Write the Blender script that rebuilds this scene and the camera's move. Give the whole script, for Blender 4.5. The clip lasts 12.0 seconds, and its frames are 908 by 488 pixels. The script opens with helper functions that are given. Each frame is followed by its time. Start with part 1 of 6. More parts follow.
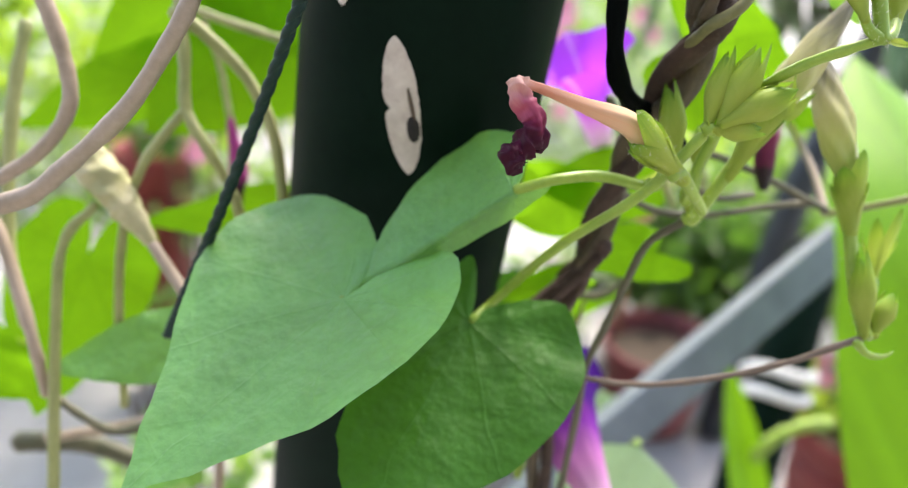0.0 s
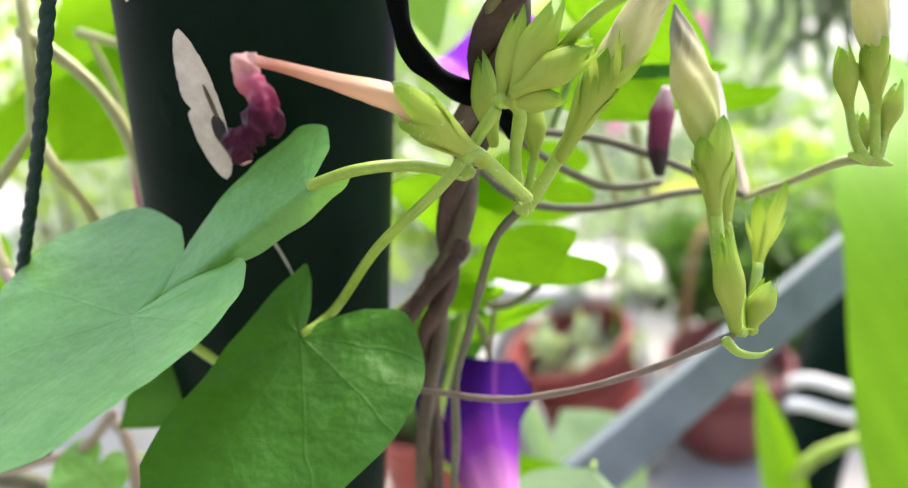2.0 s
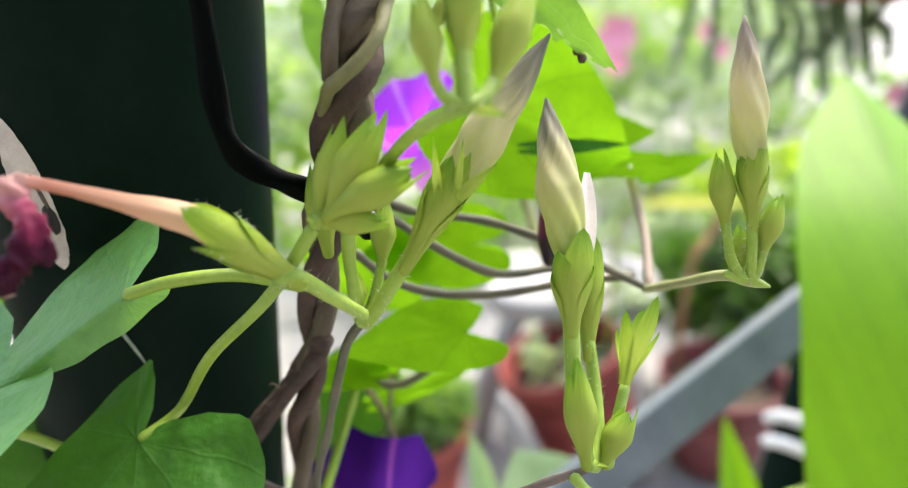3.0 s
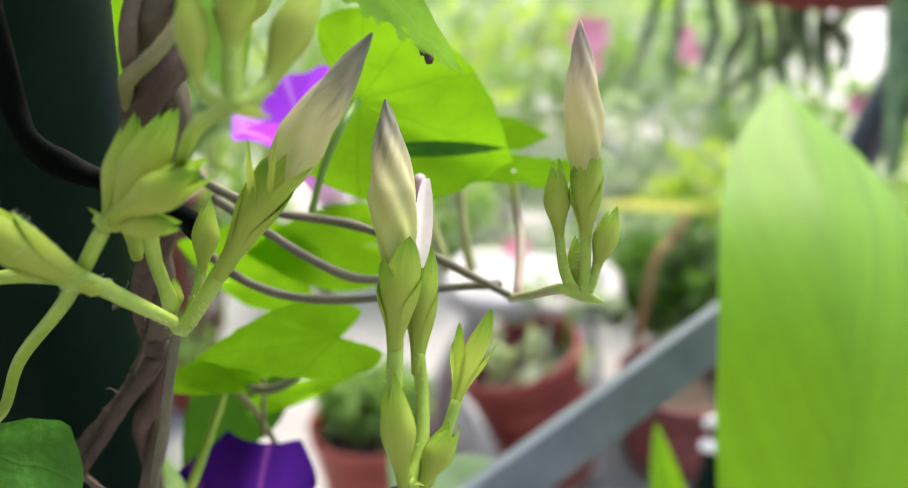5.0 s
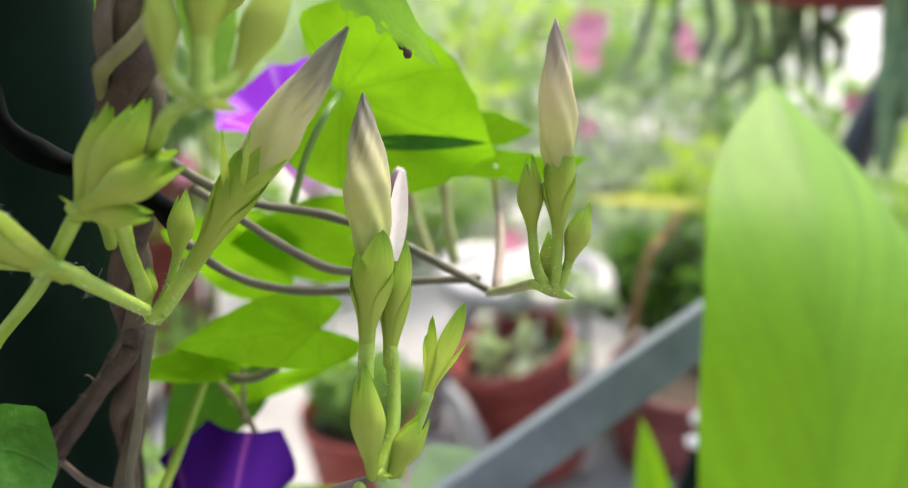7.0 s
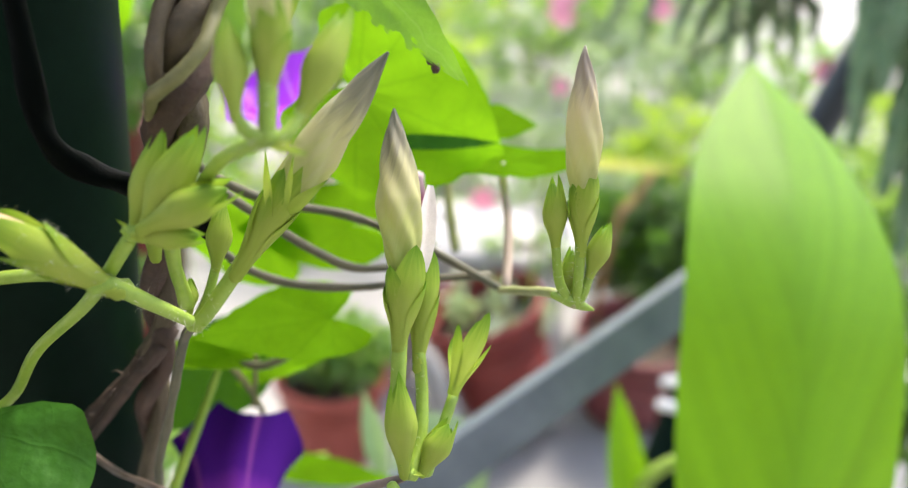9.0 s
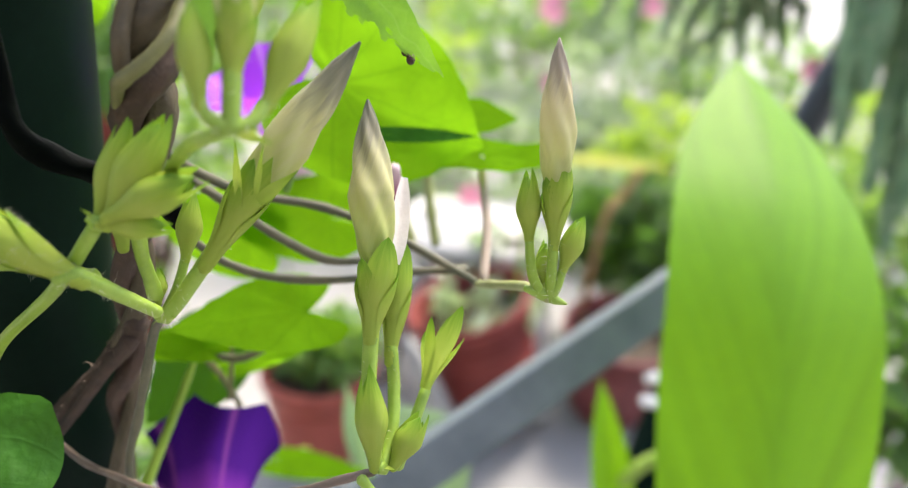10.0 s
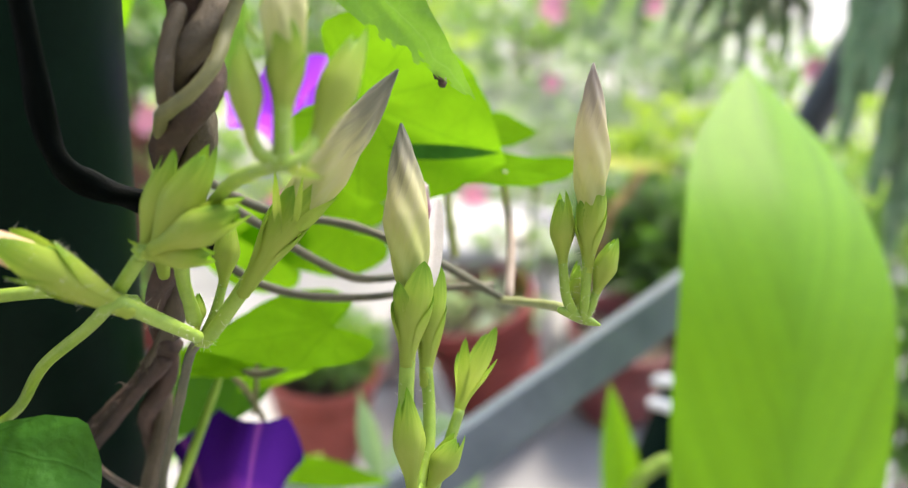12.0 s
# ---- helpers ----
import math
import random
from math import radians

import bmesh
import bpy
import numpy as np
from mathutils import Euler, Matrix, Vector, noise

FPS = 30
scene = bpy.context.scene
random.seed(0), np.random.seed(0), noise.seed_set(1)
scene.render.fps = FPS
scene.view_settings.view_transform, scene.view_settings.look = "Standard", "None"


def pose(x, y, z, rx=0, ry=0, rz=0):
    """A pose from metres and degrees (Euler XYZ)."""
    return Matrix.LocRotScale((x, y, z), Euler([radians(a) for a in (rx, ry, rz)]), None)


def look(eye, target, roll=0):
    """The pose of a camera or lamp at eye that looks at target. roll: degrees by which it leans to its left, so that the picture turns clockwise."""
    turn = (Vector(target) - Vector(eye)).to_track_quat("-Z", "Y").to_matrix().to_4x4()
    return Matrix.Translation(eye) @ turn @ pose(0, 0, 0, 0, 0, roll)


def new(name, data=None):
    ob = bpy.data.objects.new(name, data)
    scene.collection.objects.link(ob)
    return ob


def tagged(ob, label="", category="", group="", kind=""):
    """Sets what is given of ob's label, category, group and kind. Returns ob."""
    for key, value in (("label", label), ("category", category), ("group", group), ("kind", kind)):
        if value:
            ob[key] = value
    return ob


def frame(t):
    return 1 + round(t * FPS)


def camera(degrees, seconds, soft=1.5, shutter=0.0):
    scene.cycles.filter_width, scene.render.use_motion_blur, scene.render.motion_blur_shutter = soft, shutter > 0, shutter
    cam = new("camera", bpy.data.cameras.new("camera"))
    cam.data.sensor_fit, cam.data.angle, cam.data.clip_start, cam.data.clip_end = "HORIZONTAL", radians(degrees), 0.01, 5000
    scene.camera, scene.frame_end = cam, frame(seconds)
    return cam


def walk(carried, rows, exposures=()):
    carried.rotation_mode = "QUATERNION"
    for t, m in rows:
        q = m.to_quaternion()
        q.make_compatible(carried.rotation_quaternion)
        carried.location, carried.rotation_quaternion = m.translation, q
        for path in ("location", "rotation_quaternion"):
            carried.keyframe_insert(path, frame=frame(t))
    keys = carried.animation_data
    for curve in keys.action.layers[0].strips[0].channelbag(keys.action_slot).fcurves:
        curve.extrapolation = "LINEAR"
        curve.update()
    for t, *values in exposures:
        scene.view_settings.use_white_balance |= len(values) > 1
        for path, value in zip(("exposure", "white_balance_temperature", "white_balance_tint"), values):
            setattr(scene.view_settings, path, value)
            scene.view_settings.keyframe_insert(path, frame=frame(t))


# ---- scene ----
# ---- camera and light ----
cam = camera(60.4, 12.0, soft=1.15)
PATH = [
    (0, (0.03216, 0.04972, 0.66838), (0.03652, 0.49732, 0.44558), 3.26),
    (0.5, (0.04512, 0.05032, 0.66474), (0.03347, 0.49820, 0.44279), 1.25),
    (1, (0.06206, 0.05235, 0.65487), (0.01593, 0.50632, 0.45045), -1.58),
    (1.5, (0.06837, 0.05579, 0.65780), (0.02216, 0.50875, 0.45117), -2.60),
    (2, (0.07241, 0.06132, 0.65952), (0.02349, 0.51379, 0.45245), -2.75),
    (2.5, (0.07997, 0.07019, 0.66152), (0.02373, 0.52103, 0.45276), -2.06),
    (3, (0.09451, 0.07841, 0.66970), (0.03746, 0.52856, 0.45969), -1.42),
    (3.5, (0.10543, 0.08056, 0.67035), (0.05233, 0.53246, 0.46308), -0.78),
    (3.7, (0.10664, 0.08157, 0.66889), (0.04959, 0.53454, 0.46501), -0.64),
    (5.3, (0.11557, 0.08617, 0.66946), (0.07401, 0.53614, 0.45545), 1.02),
    (5.5, (0.11695, 0.08685, 0.67003), (0.07266, 0.53637, 0.45561), 1.05),
    (6, (0.11790, 0.08485, 0.66788), (0.07333, 0.53277, 0.45020), 1.53),
    (6.5, (0.11600, 0.08655, 0.66989), (0.07459, 0.53461, 0.45188), 1.54),
    (6.7, (0.11648, 0.08591, 0.66917), (0.07455, 0.53473, 0.45282), 1.80),
    (8.3, (0.11146, 0.08317, 0.67800), (0.08574, 0.52300, 0.44160), 3.35),
    (8.5, (0.10841, 0.08330, 0.67841), (0.08695, 0.52129, 0.43819), 3.52),
    (9, (0.10790, 0.08303, 0.67904), (0.09143, 0.51971, 0.43605), 4.14),
    (9.5, (0.10915, 0.08487, 0.67792), (0.09813, 0.51994, 0.43177), 4.70),
    (10, (0.11018, 0.08360, 0.67849), (0.10054, 0.51943, 0.43362), 5.04),
    (10.5, (0.10895, 0.08430, 0.67941), (0.10007, 0.51917, 0.43282), 4.89),
    (11, (0.10924, 0.08459, 0.67839), (0.10269, 0.51980, 0.43232), 5.27),
    (11.5, (0.10745, 0.08340, 0.67992), (0.10215, 0.51836, 0.43338), 5.30),
    (12, (0.10516, 0.08401, 0.68151), (0.09591, 0.51933, 0.43573), 4.71),
]
walk(cam, [(t, look(eye, target, roll)) for t, eye, target, roll in PATH], exposures=[(t, e, 7150, 12) for t, e in ((0.0, 2.22), (1.0, 2.44), (2.2, 2.42), (3.0, 2.24), (3.5, 2.14), (5.5, 2.00), (6.6, 1.94), (8.5, 2.09), (12.0, 2.12))])
cam.data.dof.use_dof = True
cam.data.dof.focus_distance = 0.103
cam.data.dof.aperture_fstop = 12.5

SUN_EL, SUN_AZ = radians(52), radians(20)
world = bpy.data.worlds.new("world")
scene.world = world
world.use_nodes = True
wn = world.node_tree
sky = wn.nodes.new("ShaderNodeTexSky")
sky.sky_type = "NISHITA"
sky.sun_disc = False
sky.sun_elevation, sky.sun_rotation = SUN_EL, SUN_AZ
sky.air_density, sky.dust_density, sky.ozone_density = 1.0, 2.2, 0.7
wn.nodes["Background"].inputs["Strength"].default_value = 0.15
wn.links.new(sky.outputs[0], wn.nodes["Background"].inputs["Color"])

sun_data = bpy.data.lights.new("sun", "SUN")
sun_data.energy, sun_data.angle, sun_data.color = 1.7, radians(20), (1.0, 0.96, 0.9)
sun = new("sun", sun_data)
sun_dir = Vector((math.sin(SUN_AZ) * math.cos(SUN_EL), math.cos(SUN_AZ) * math.cos(SUN_EL), math.sin(SUN_EL)))
sun.matrix_world = look(tuple(sun_dir * 8), (0, 0, 0))


# ---- materials ----
def mat(name):
    m = bpy.data.materials.new(name)
    m.use_nodes = True
    nt = m.node_tree
    return m, nt, nt.nodes["Principled BSDF"]


def node(nt, kind, **values):
    n = nt.nodes.new(kind)
    for k, v in values.items():
        if k in n.inputs:
            n.inputs[k].default_value = v
    return n


def ramp(nt, source, stops):
    n = nt.nodes.new("ShaderNodeValToRGB")
    els = n.color_ramp.elements
    while len(els) < len(stops):
        els.new(0.5)
    for e, (p, c) in zip(els, stops):
        e.position, e.color = p, (*c, 1)
    nt.links.new(source, n.inputs["Fac"])
    return n


def coords(nt, kind="Object"):
    return nt.nodes.new("ShaderNodeTexCoord").outputs[kind]


def noise_tex(nt, scale, detail=4.0, rough=0.6, kind="Object"):
    n = node(nt, "ShaderNodeTexNoise", Scale=scale, Detail=detail, Roughness=rough)
    nt.links.new(coords(nt, kind), n.inputs["Vector"])
    return n.outputs["Fac"]


def bump(nt, bsdf, source, strength, distance):
    b = node(nt, "ShaderNodeBump", Strength=strength, Distance=distance)
    nt.links.new(source, b.inputs["Height"])
    nt.links.new(b.outputs["Normal"], bsdf.inputs["Normal"])
    return b


def plain(name, dark, light, scale, rough=0.5, metal=0.0, relief=0.3, depth=0.0005, sss=0.0, gloss=0.5):
    """Two-tone surface: broad blotches and fine grain, with matching relief."""
    m, nt, b = mat(name)
    big = noise_tex(nt, scale, 3)
    fine = noise_tex(nt, scale * 9, 5, 0.7)
    mix = node(nt, "ShaderNodeMath")
    mix.operation = "MULTIPLY_ADD"
    mix.inputs[1].default_value = 0.35
    nt.links.new(fine, mix.inputs[0])
    half = node(nt, "ShaderNodeMath")
    half.operation = "MULTIPLY"
    half.inputs[1].default_value = 0.65
    nt.links.new(big, half.inputs[0])
    nt.links.new(half.outputs[0], mix.inputs[2])
    r = ramp(nt, mix.outputs[0], [(0.35, dark), (0.65, light)])
    nt.links.new(r.outputs[0], b.inputs["Base Color"])
    b.inputs["Roughness"].default_value = rough
    b.inputs["Metallic"].default_value = metal
    b.inputs["Specular IOR Level"].default_value = gloss
    if sss:
        b.inputs["Subsurface Weight"].default_value = sss
        b.inputs["Subsurface Radius"].default_value = (0.002, 0.003, 0.001)
    bump(nt, b, mix.outputs[0], relief, depth)
    return m


def leafy(name, top, vein, through_colour, rough=0.42, see_through=0.5, veins=5.0, palmate=True, blotch=0.25, relief=0.9, gloss=0.6, vein_mix=0.25, ior=1.5):
    """Leaf blade: mottled green with paler veins, partly letting light through. UV runs over the blade."""
    m, nt, b = mat(name)
    uv = coords(nt, "UV")
    sep = node(nt, "ShaderNodeSeparateXYZ")
    nt.links.new(uv, sep.inputs[0])

    def math_node(op, a, c=None):
        n = nt.nodes.new("ShaderNodeMath")
        n.operation = op
        for i, v in enumerate((a, c)):
            if v is None:
                continue
            if isinstance(v, (int, float)):
                n.inputs[i].default_value = v
            else:
                nt.links.new(v, n.inputs[i])
        return n.outputs[0]

    if palmate:
        ang = math_node("ARCTAN2", sep.outputs[0], sep.outputs[1])
        rad = math_node("POWER", math_node("ADD", math_node("POWER", sep.outputs[0], 2.0), math_node("POWER", sep.outputs[1], 2.0)), 0.5)
        wob = math_node("MULTIPLY", math_node("SUBTRACT", noise_tex(nt, 3.0, 2, 0.5, "UV"), 0.5), 0.25)
        line = math_node("MULTIPLY", math_node("ABSOLUTE", math_node("SINE", math_node("MULTIPLY", math_node("ADD", ang, wob), veins))), math_node("ADD", rad, 0.02))
        side = node(nt, "ShaderNodeTexVoronoi", Scale=7.0)
        side.feature = "DISTANCE_TO_EDGE"
        nt.links.new(uv, side.inputs["Vector"])
        mask = math_node("MAXIMUM", math_node("SUBTRACT", 1.0, math_node("MULTIPLY", line, 22.0)), math_node("MULTIPLY", math_node("SUBTRACT", 1.0, math_node("MULTIPLY", side.outputs["Distance"], 22.0)), 0.35))
    else:
        wob = math_node("MULTIPLY", noise_tex(nt, 2.0, 2, 0.5, "UV"), 0.03)
        slant = math_node("SUBTRACT", math_node("POWER", math_node("ABSOLUTE", sep.outputs[0]), 0.9), math_node("MULTIPLY", sep.outputs[1], 0.42))
        sided = node(nt, "ShaderNodeCombineXYZ")
        nt.links.new(slant, sided.inputs[0])
        nt.links.new(sep.outputs[1], sided.inputs[1])
        nt.links.new(math_node("MULTIPLY", math_node("SIGN", sep.outputs[0]), 3.0), sided.inputs[2])
        rib = math_node("ABSOLUTE", math_node("SINE", math_node("MULTIPLY", math_node("ADD", slant, wob), 60.0)))
        mid = math_node("MULTIPLY", math_node("ABSOLUTE", sep.outputs[0]), 22.0)
        mask = math_node("MAXIMUM", math_node("SUBTRACT", 1.0, mid), math_node("MULTIPLY", math_node("SUBTRACT", 1.0, math_node("MULTIPLY", rib, 1.6)), 0.4))
    mask = math_node("MAXIMUM", math_node("MINIMUM", mask, 1.0), 0.0)
    if palmate:
        big = noise_tex(nt, 2.2, 3, 0.6, "UV")
    else:
        mp = node(nt, "ShaderNodeMapping")
        mp.inputs["Scale"].default_value = (30, 1.6, 1)
        nt.links.new(sided.outputs[0], mp.inputs["Vector"])
        grain_tex = node(nt, "ShaderNodeTexNoise", Scale=1.0, Detail=3.0, Roughness=0.6)
        nt.links.new(mp.outputs[0], grain_tex.inputs["Vector"])
        big = grain_tex.outputs["Fac"]
    fine = noise_tex(nt, 30.0, 5, 0.7, "UV")
    tone = math_node("ADD", math_node("MULTIPLY", big, 0.7), math_node("MULTIPLY", fine, 0.3))
    lo = tuple(c * (1 - blotch) for c in top)
    hi = tuple(min(1, c * (1 + blotch)) for c in top)
    base = ramp(nt, tone, [(0.35, lo), (0.65, hi)])
    mixed = nt.nodes.new("ShaderNodeMix")
    mixed.data_type = "RGBA"
    nt.links.new(math_node("MULTIPLY", mask, vein_mix), mixed.inputs["Factor"])
    nt.links.new(base.outputs[0], mixed.inputs[6])
    mixed.inputs[7].default_value = (*vein, 1)
    nt.links.new(mixed.outputs[2], b.inputs["Base Color"])
    b.inputs["Roughness"].default_value = rough
    b.inputs["Specular IOR Level"].default_value = gloss
    b.inputs["IOR"].default_value = ior
    quilt = noise_tex(nt, 9.0, 2, 0.5, "UV")
    height = math_node("SUBTRACT", math_node("ADD", math_node("MULTIPLY", fine, 0.35), math_node("MULTIPLY", quilt, relief)), math_node("MULTIPLY", mask, 0.15))
    bump(nt, b, height, 0.6, 0.0008)
    tr = nt.nodes.new("ShaderNodeBsdfTranslucent")
    thr = ramp(nt, tone, [(0.3, tuple(c * 0.85 for c in through_colour)), (0.7, through_colour)])
    ribbed = nt.nodes.new("ShaderNodeMix")
    ribbed.data_type = "RGBA"
    nt.links.new(math_node("MULTIPLY", mask, vein_mix * 0.8), ribbed.inputs["Factor"])
    nt.links.new(thr.outputs[0], ribbed.inputs[6])
    ribbed.inputs[7].default_value = (*vein, 1)
    nt.links.new(ribbed.outputs[2], tr.inputs["Color"])
    mix = nt.nodes.new("ShaderNodeMixShader")
    mix.inputs[0].default_value = see_through
    nt.links.new(b.outputs[0], mix.inputs[1])
    nt.links.new(tr.outputs[0], mix.inputs[2])
    nt.links.new(mix.outputs[0], nt.nodes["Material Output"].inputs["Surface"])
    return m


def graded(name, stops, rough=0.55, streak=0.12, see_through=0.25, lines=26.0, star=None, gloss=0.4, swirl=0.0):
    """Petal or sepal: colour runs along UV v, with fine lengthwise streaks."""
    m, nt, b = mat(name)
    uv = coords(nt, "UV")
    sep = node(nt, "ShaderNodeSeparateXYZ")
    nt.links.new(uv, sep.inputs[0])
    mp = node(nt, "ShaderNodeMapping")
    mp.inputs["Scale"].default_value = (lines, 2.0, 1)
    if swirl:
        turned = node(nt, "ShaderNodeMath")
        turned.operation = "MULTIPLY_ADD"
        turned.inputs[1].default_value = swirl
        nt.links.new(sep.outputs[1], turned.inputs[0])
        nt.links.new(sep.outputs[0], turned.inputs[2])
        wound = node(nt, "ShaderNodeCombineXYZ")
        nt.links.new(turned.outputs[0], wound.inputs[0])
        nt.links.new(sep.outputs[1], wound.inputs[1])
        nt.links.new(wound.outputs[0], mp.inputs["Vector"])
    else:
        nt.links.new(uv, mp.inputs["Vector"])
    st = node(nt, "ShaderNodeTexNoise", Scale=1.0, Detail=4.0, Roughness=0.65)
    nt.links.new(mp.outputs[0], st.inputs["Vector"])
    add = node(nt, "ShaderNodeMath")
    add.operation = "MULTIPLY_ADD"
    add.inputs[1].default_value = streak * 2
    nt.links.new(st.outputs["Fac"], add.inputs[0])
    off = node(nt, "ShaderNodeMath")
    off.operation = "SUBTRACT"
    off.inputs[1].default_value = streak
    nt.links.new(sep.outputs[1], off.inputs[0])
    nt.links.new(off.outputs[0], add.inputs[2])
    r = ramp(nt, add.outputs[0], stops)
    if star:
        ray = nt.nodes.new("ShaderNodeMath")
        ray.operation = "PINGPONG"
        ray.inputs[1].default_value = 0.1
        nt.links.new(sep.outputs[0], ray.inputs[0])
        band = ramp(nt, ray.outputs[0], [(0.0, (0.5, 0.5, 0.5)), (0.014, (0.0, 0.0, 0.0))])
        both = nt.nodes.new("ShaderNodeMix")
        both.data_type = "RGBA"
        nt.links.new(band.outputs[0], both.inputs["Factor"])
        nt.links.new(r.outputs[0], both.inputs[6])
        both.inputs[7].default_value = (*star, 1)
        colour = both.outputs[2]
    else:
        colour = r.outputs[0]
    nt.links.new(colour, b.inputs["Base Color"])
    b.inputs["Roughness"].default_value = rough
    b.inputs["Specular IOR Level"].default_value = gloss
    bump(nt, b, st.outputs["Fac"], 0.25, 0.0002)
    tr = nt.nodes.new("ShaderNodeBsdfTranslucent")
    nt.links.new(colour, tr.inputs["Color"])
    mix = nt.nodes.new("ShaderNodeMixShader")
    mix.inputs[0].default_value = see_through
    nt.links.new(b.outputs[0], mix.inputs[1])
    nt.links.new(tr.outputs[0], mix.inputs[2])
    nt.links.new(mix.outputs[0], nt.nodes["Material Output"].inputs["Surface"])
    return m


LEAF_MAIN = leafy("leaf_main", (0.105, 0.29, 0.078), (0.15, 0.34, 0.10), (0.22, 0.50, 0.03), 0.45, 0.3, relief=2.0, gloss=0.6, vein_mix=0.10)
# deeper green of one front leaf; puts shade into the colour of leaves behind
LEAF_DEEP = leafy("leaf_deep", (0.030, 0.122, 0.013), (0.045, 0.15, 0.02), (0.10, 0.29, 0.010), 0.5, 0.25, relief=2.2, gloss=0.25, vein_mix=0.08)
LEAF_BACK = leafy("leaf_back", (0.12, 0.31, 0.010), (0.09, 0.25, 0.008), (0.205, 0.445, 0.012), 0.6, 0.74, relief=0.6, gloss=0.0, vein_mix=0.65, blotch=0.35)
# matt dark green: the shade under a bright leaf is put into its colour
LEAF_SHADE_TONE = leafy("leaf_low", (0.03, 0.13, 0.012), (0.04, 0.15, 0.015), (0.06, 0.2, 0.01), 0.8, 0.2, relief=0.5, gloss=0.1)
LEAF_EATEN = leafy("leaf_eaten", (0.13, 0.28, 0.03), (0.20, 0.36, 0.08), (0.17, 0.36, 0.03), 0.5, 0.5, relief=0.9, gloss=0.5, vein_mix=0.4)
LEAF_PALE = leafy("leaf_pale", (0.25, 0.37, 0.22), (0.29, 0.41, 0.26), (0.32, 0.5, 0.17), 0.5, 0.4, vein_mix=0.12)
LEAF_BIG = leafy("leaf_big", (0.12, 0.30, 0.012), (0.07, 0.21, 0.012), (0.27, 0.56, 0.006), 0.48, 0.39, palmate=False, blotch=0.22, relief=0.12, gloss=0.5, vein_mix=0.3, ior=1.4)
LEAF_CURL = plain("leaf_curl", (0.26, 0.27, 0.11), (0.44, 0.40, 0.24), 130, 0.55, relief=0.6, sss=0.15)
STRAP = leafy("strap", (0.34, 0.36, 0.10), (0.38, 0.38, 0.14), (0.45, 0.48, 0.10), 0.5, 0.4, palmate=False, gloss=0.3)
SEPAL = graded("sepal", [(0.0, (0.33, 0.43, 0.060)), (0.40, (0.385, 0.48, 0.080)), (0.70, (0.30, 0.43, 0.048)), (1.0, (0.125, 0.28, 0.016))], 0.55, 0.20, 0.38, 7.0, gloss=0.3)
BUD_SKIN = graded("bud_skin", [(0.0, (0.36, 0.44, 0.11)), (0.28, (0.52, 0.55, 0.20)), (0.50, (0.56, 0.54, 0.29)), (0.70, (0.29, 0.275, 0.19)), (1.0, (0.12, 0.13, 0.09))], 0.5, 0.24, 0.42, 11.0, swirl=-0.48)
BUD_ROSE = graded("bud_rose", [(0.0, (0.40, 0.46, 0.14)), (0.30, (0.56, 0.56, 0.25)), (0.55, (0.60, 0.545, 0.34)), (0.72, (0.38, 0.335, 0.26)), (0.92, (0.30, 0.26, 0.22)), (1.0, (0.55, 0.50, 0.42))], 0.5, 0.18, 0.45, 11.0, swirl=-0.48)
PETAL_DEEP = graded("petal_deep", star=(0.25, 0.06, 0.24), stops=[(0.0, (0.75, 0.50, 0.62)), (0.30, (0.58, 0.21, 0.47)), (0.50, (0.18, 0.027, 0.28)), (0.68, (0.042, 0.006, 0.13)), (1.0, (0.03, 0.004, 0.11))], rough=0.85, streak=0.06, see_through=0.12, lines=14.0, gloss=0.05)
# brighter copy of the violet: light from behind is put into these stops
PETAL_LIT_TONE = graded("petal_lit", star=(0.74, 0.42, 0.80), stops=[(0.0, (0.85, 0.74, 0.79)), (0.22, (0.82, 0.55, 0.76)), (0.40, (0.72, 0.26, 0.74)), (0.58, (0.46, 0.07, 0.78)), (1.0, (0.36, 0.04, 0.72))], rough=0.5, streak=0.06, see_through=0.5, lines=14.0)
PETAL_PALE = plain("petal_pale", (0.58, 0.52, 0.48), (0.70, 0.64, 0.60), 200, 0.5)
WILT_TUBE = graded("wilt_tube", [(0.0, (0.60, 0.52, 0.30)), (0.35, (0.64, 0.40, 0.24)), (0.8, (0.56, 0.23, 0.15)), (1.0, (0.62, 0.36, 0.30))], 0.6, 0.15, 0.2)
WILT_HEAD = graded("wilt_head", [(0.0, (0.60, 0.36, 0.30)), (0.25, (0.38, 0.08, 0.13)), (0.42, (0.14, 0.012, 0.04)), (0.55, (0.045, 0.004, 0.016)), (1.0, (0.03, 0.003, 0.011))], 0.5, 0.1, 0.1, 9.0, gloss=0.12)
WILT_DARK = graded("wilt_dark", [(0.0, (0.07, 0.006, 0.025)), (1.0, (0.025, 0.003, 0.010))], 0.5, 0.15, 0.1, 9.0, gloss=0.12)
WILT_SMALL = graded("wilt_small", [(0.0, (0.40, 0.05, 0.24)), (0.7, (0.34, 0.03, 0.18)), (0.9, (0.03, 0.01, 0.02)), (1.0, (0.02, 0.01, 0.015))], 0.5, 0.1, 0.3)
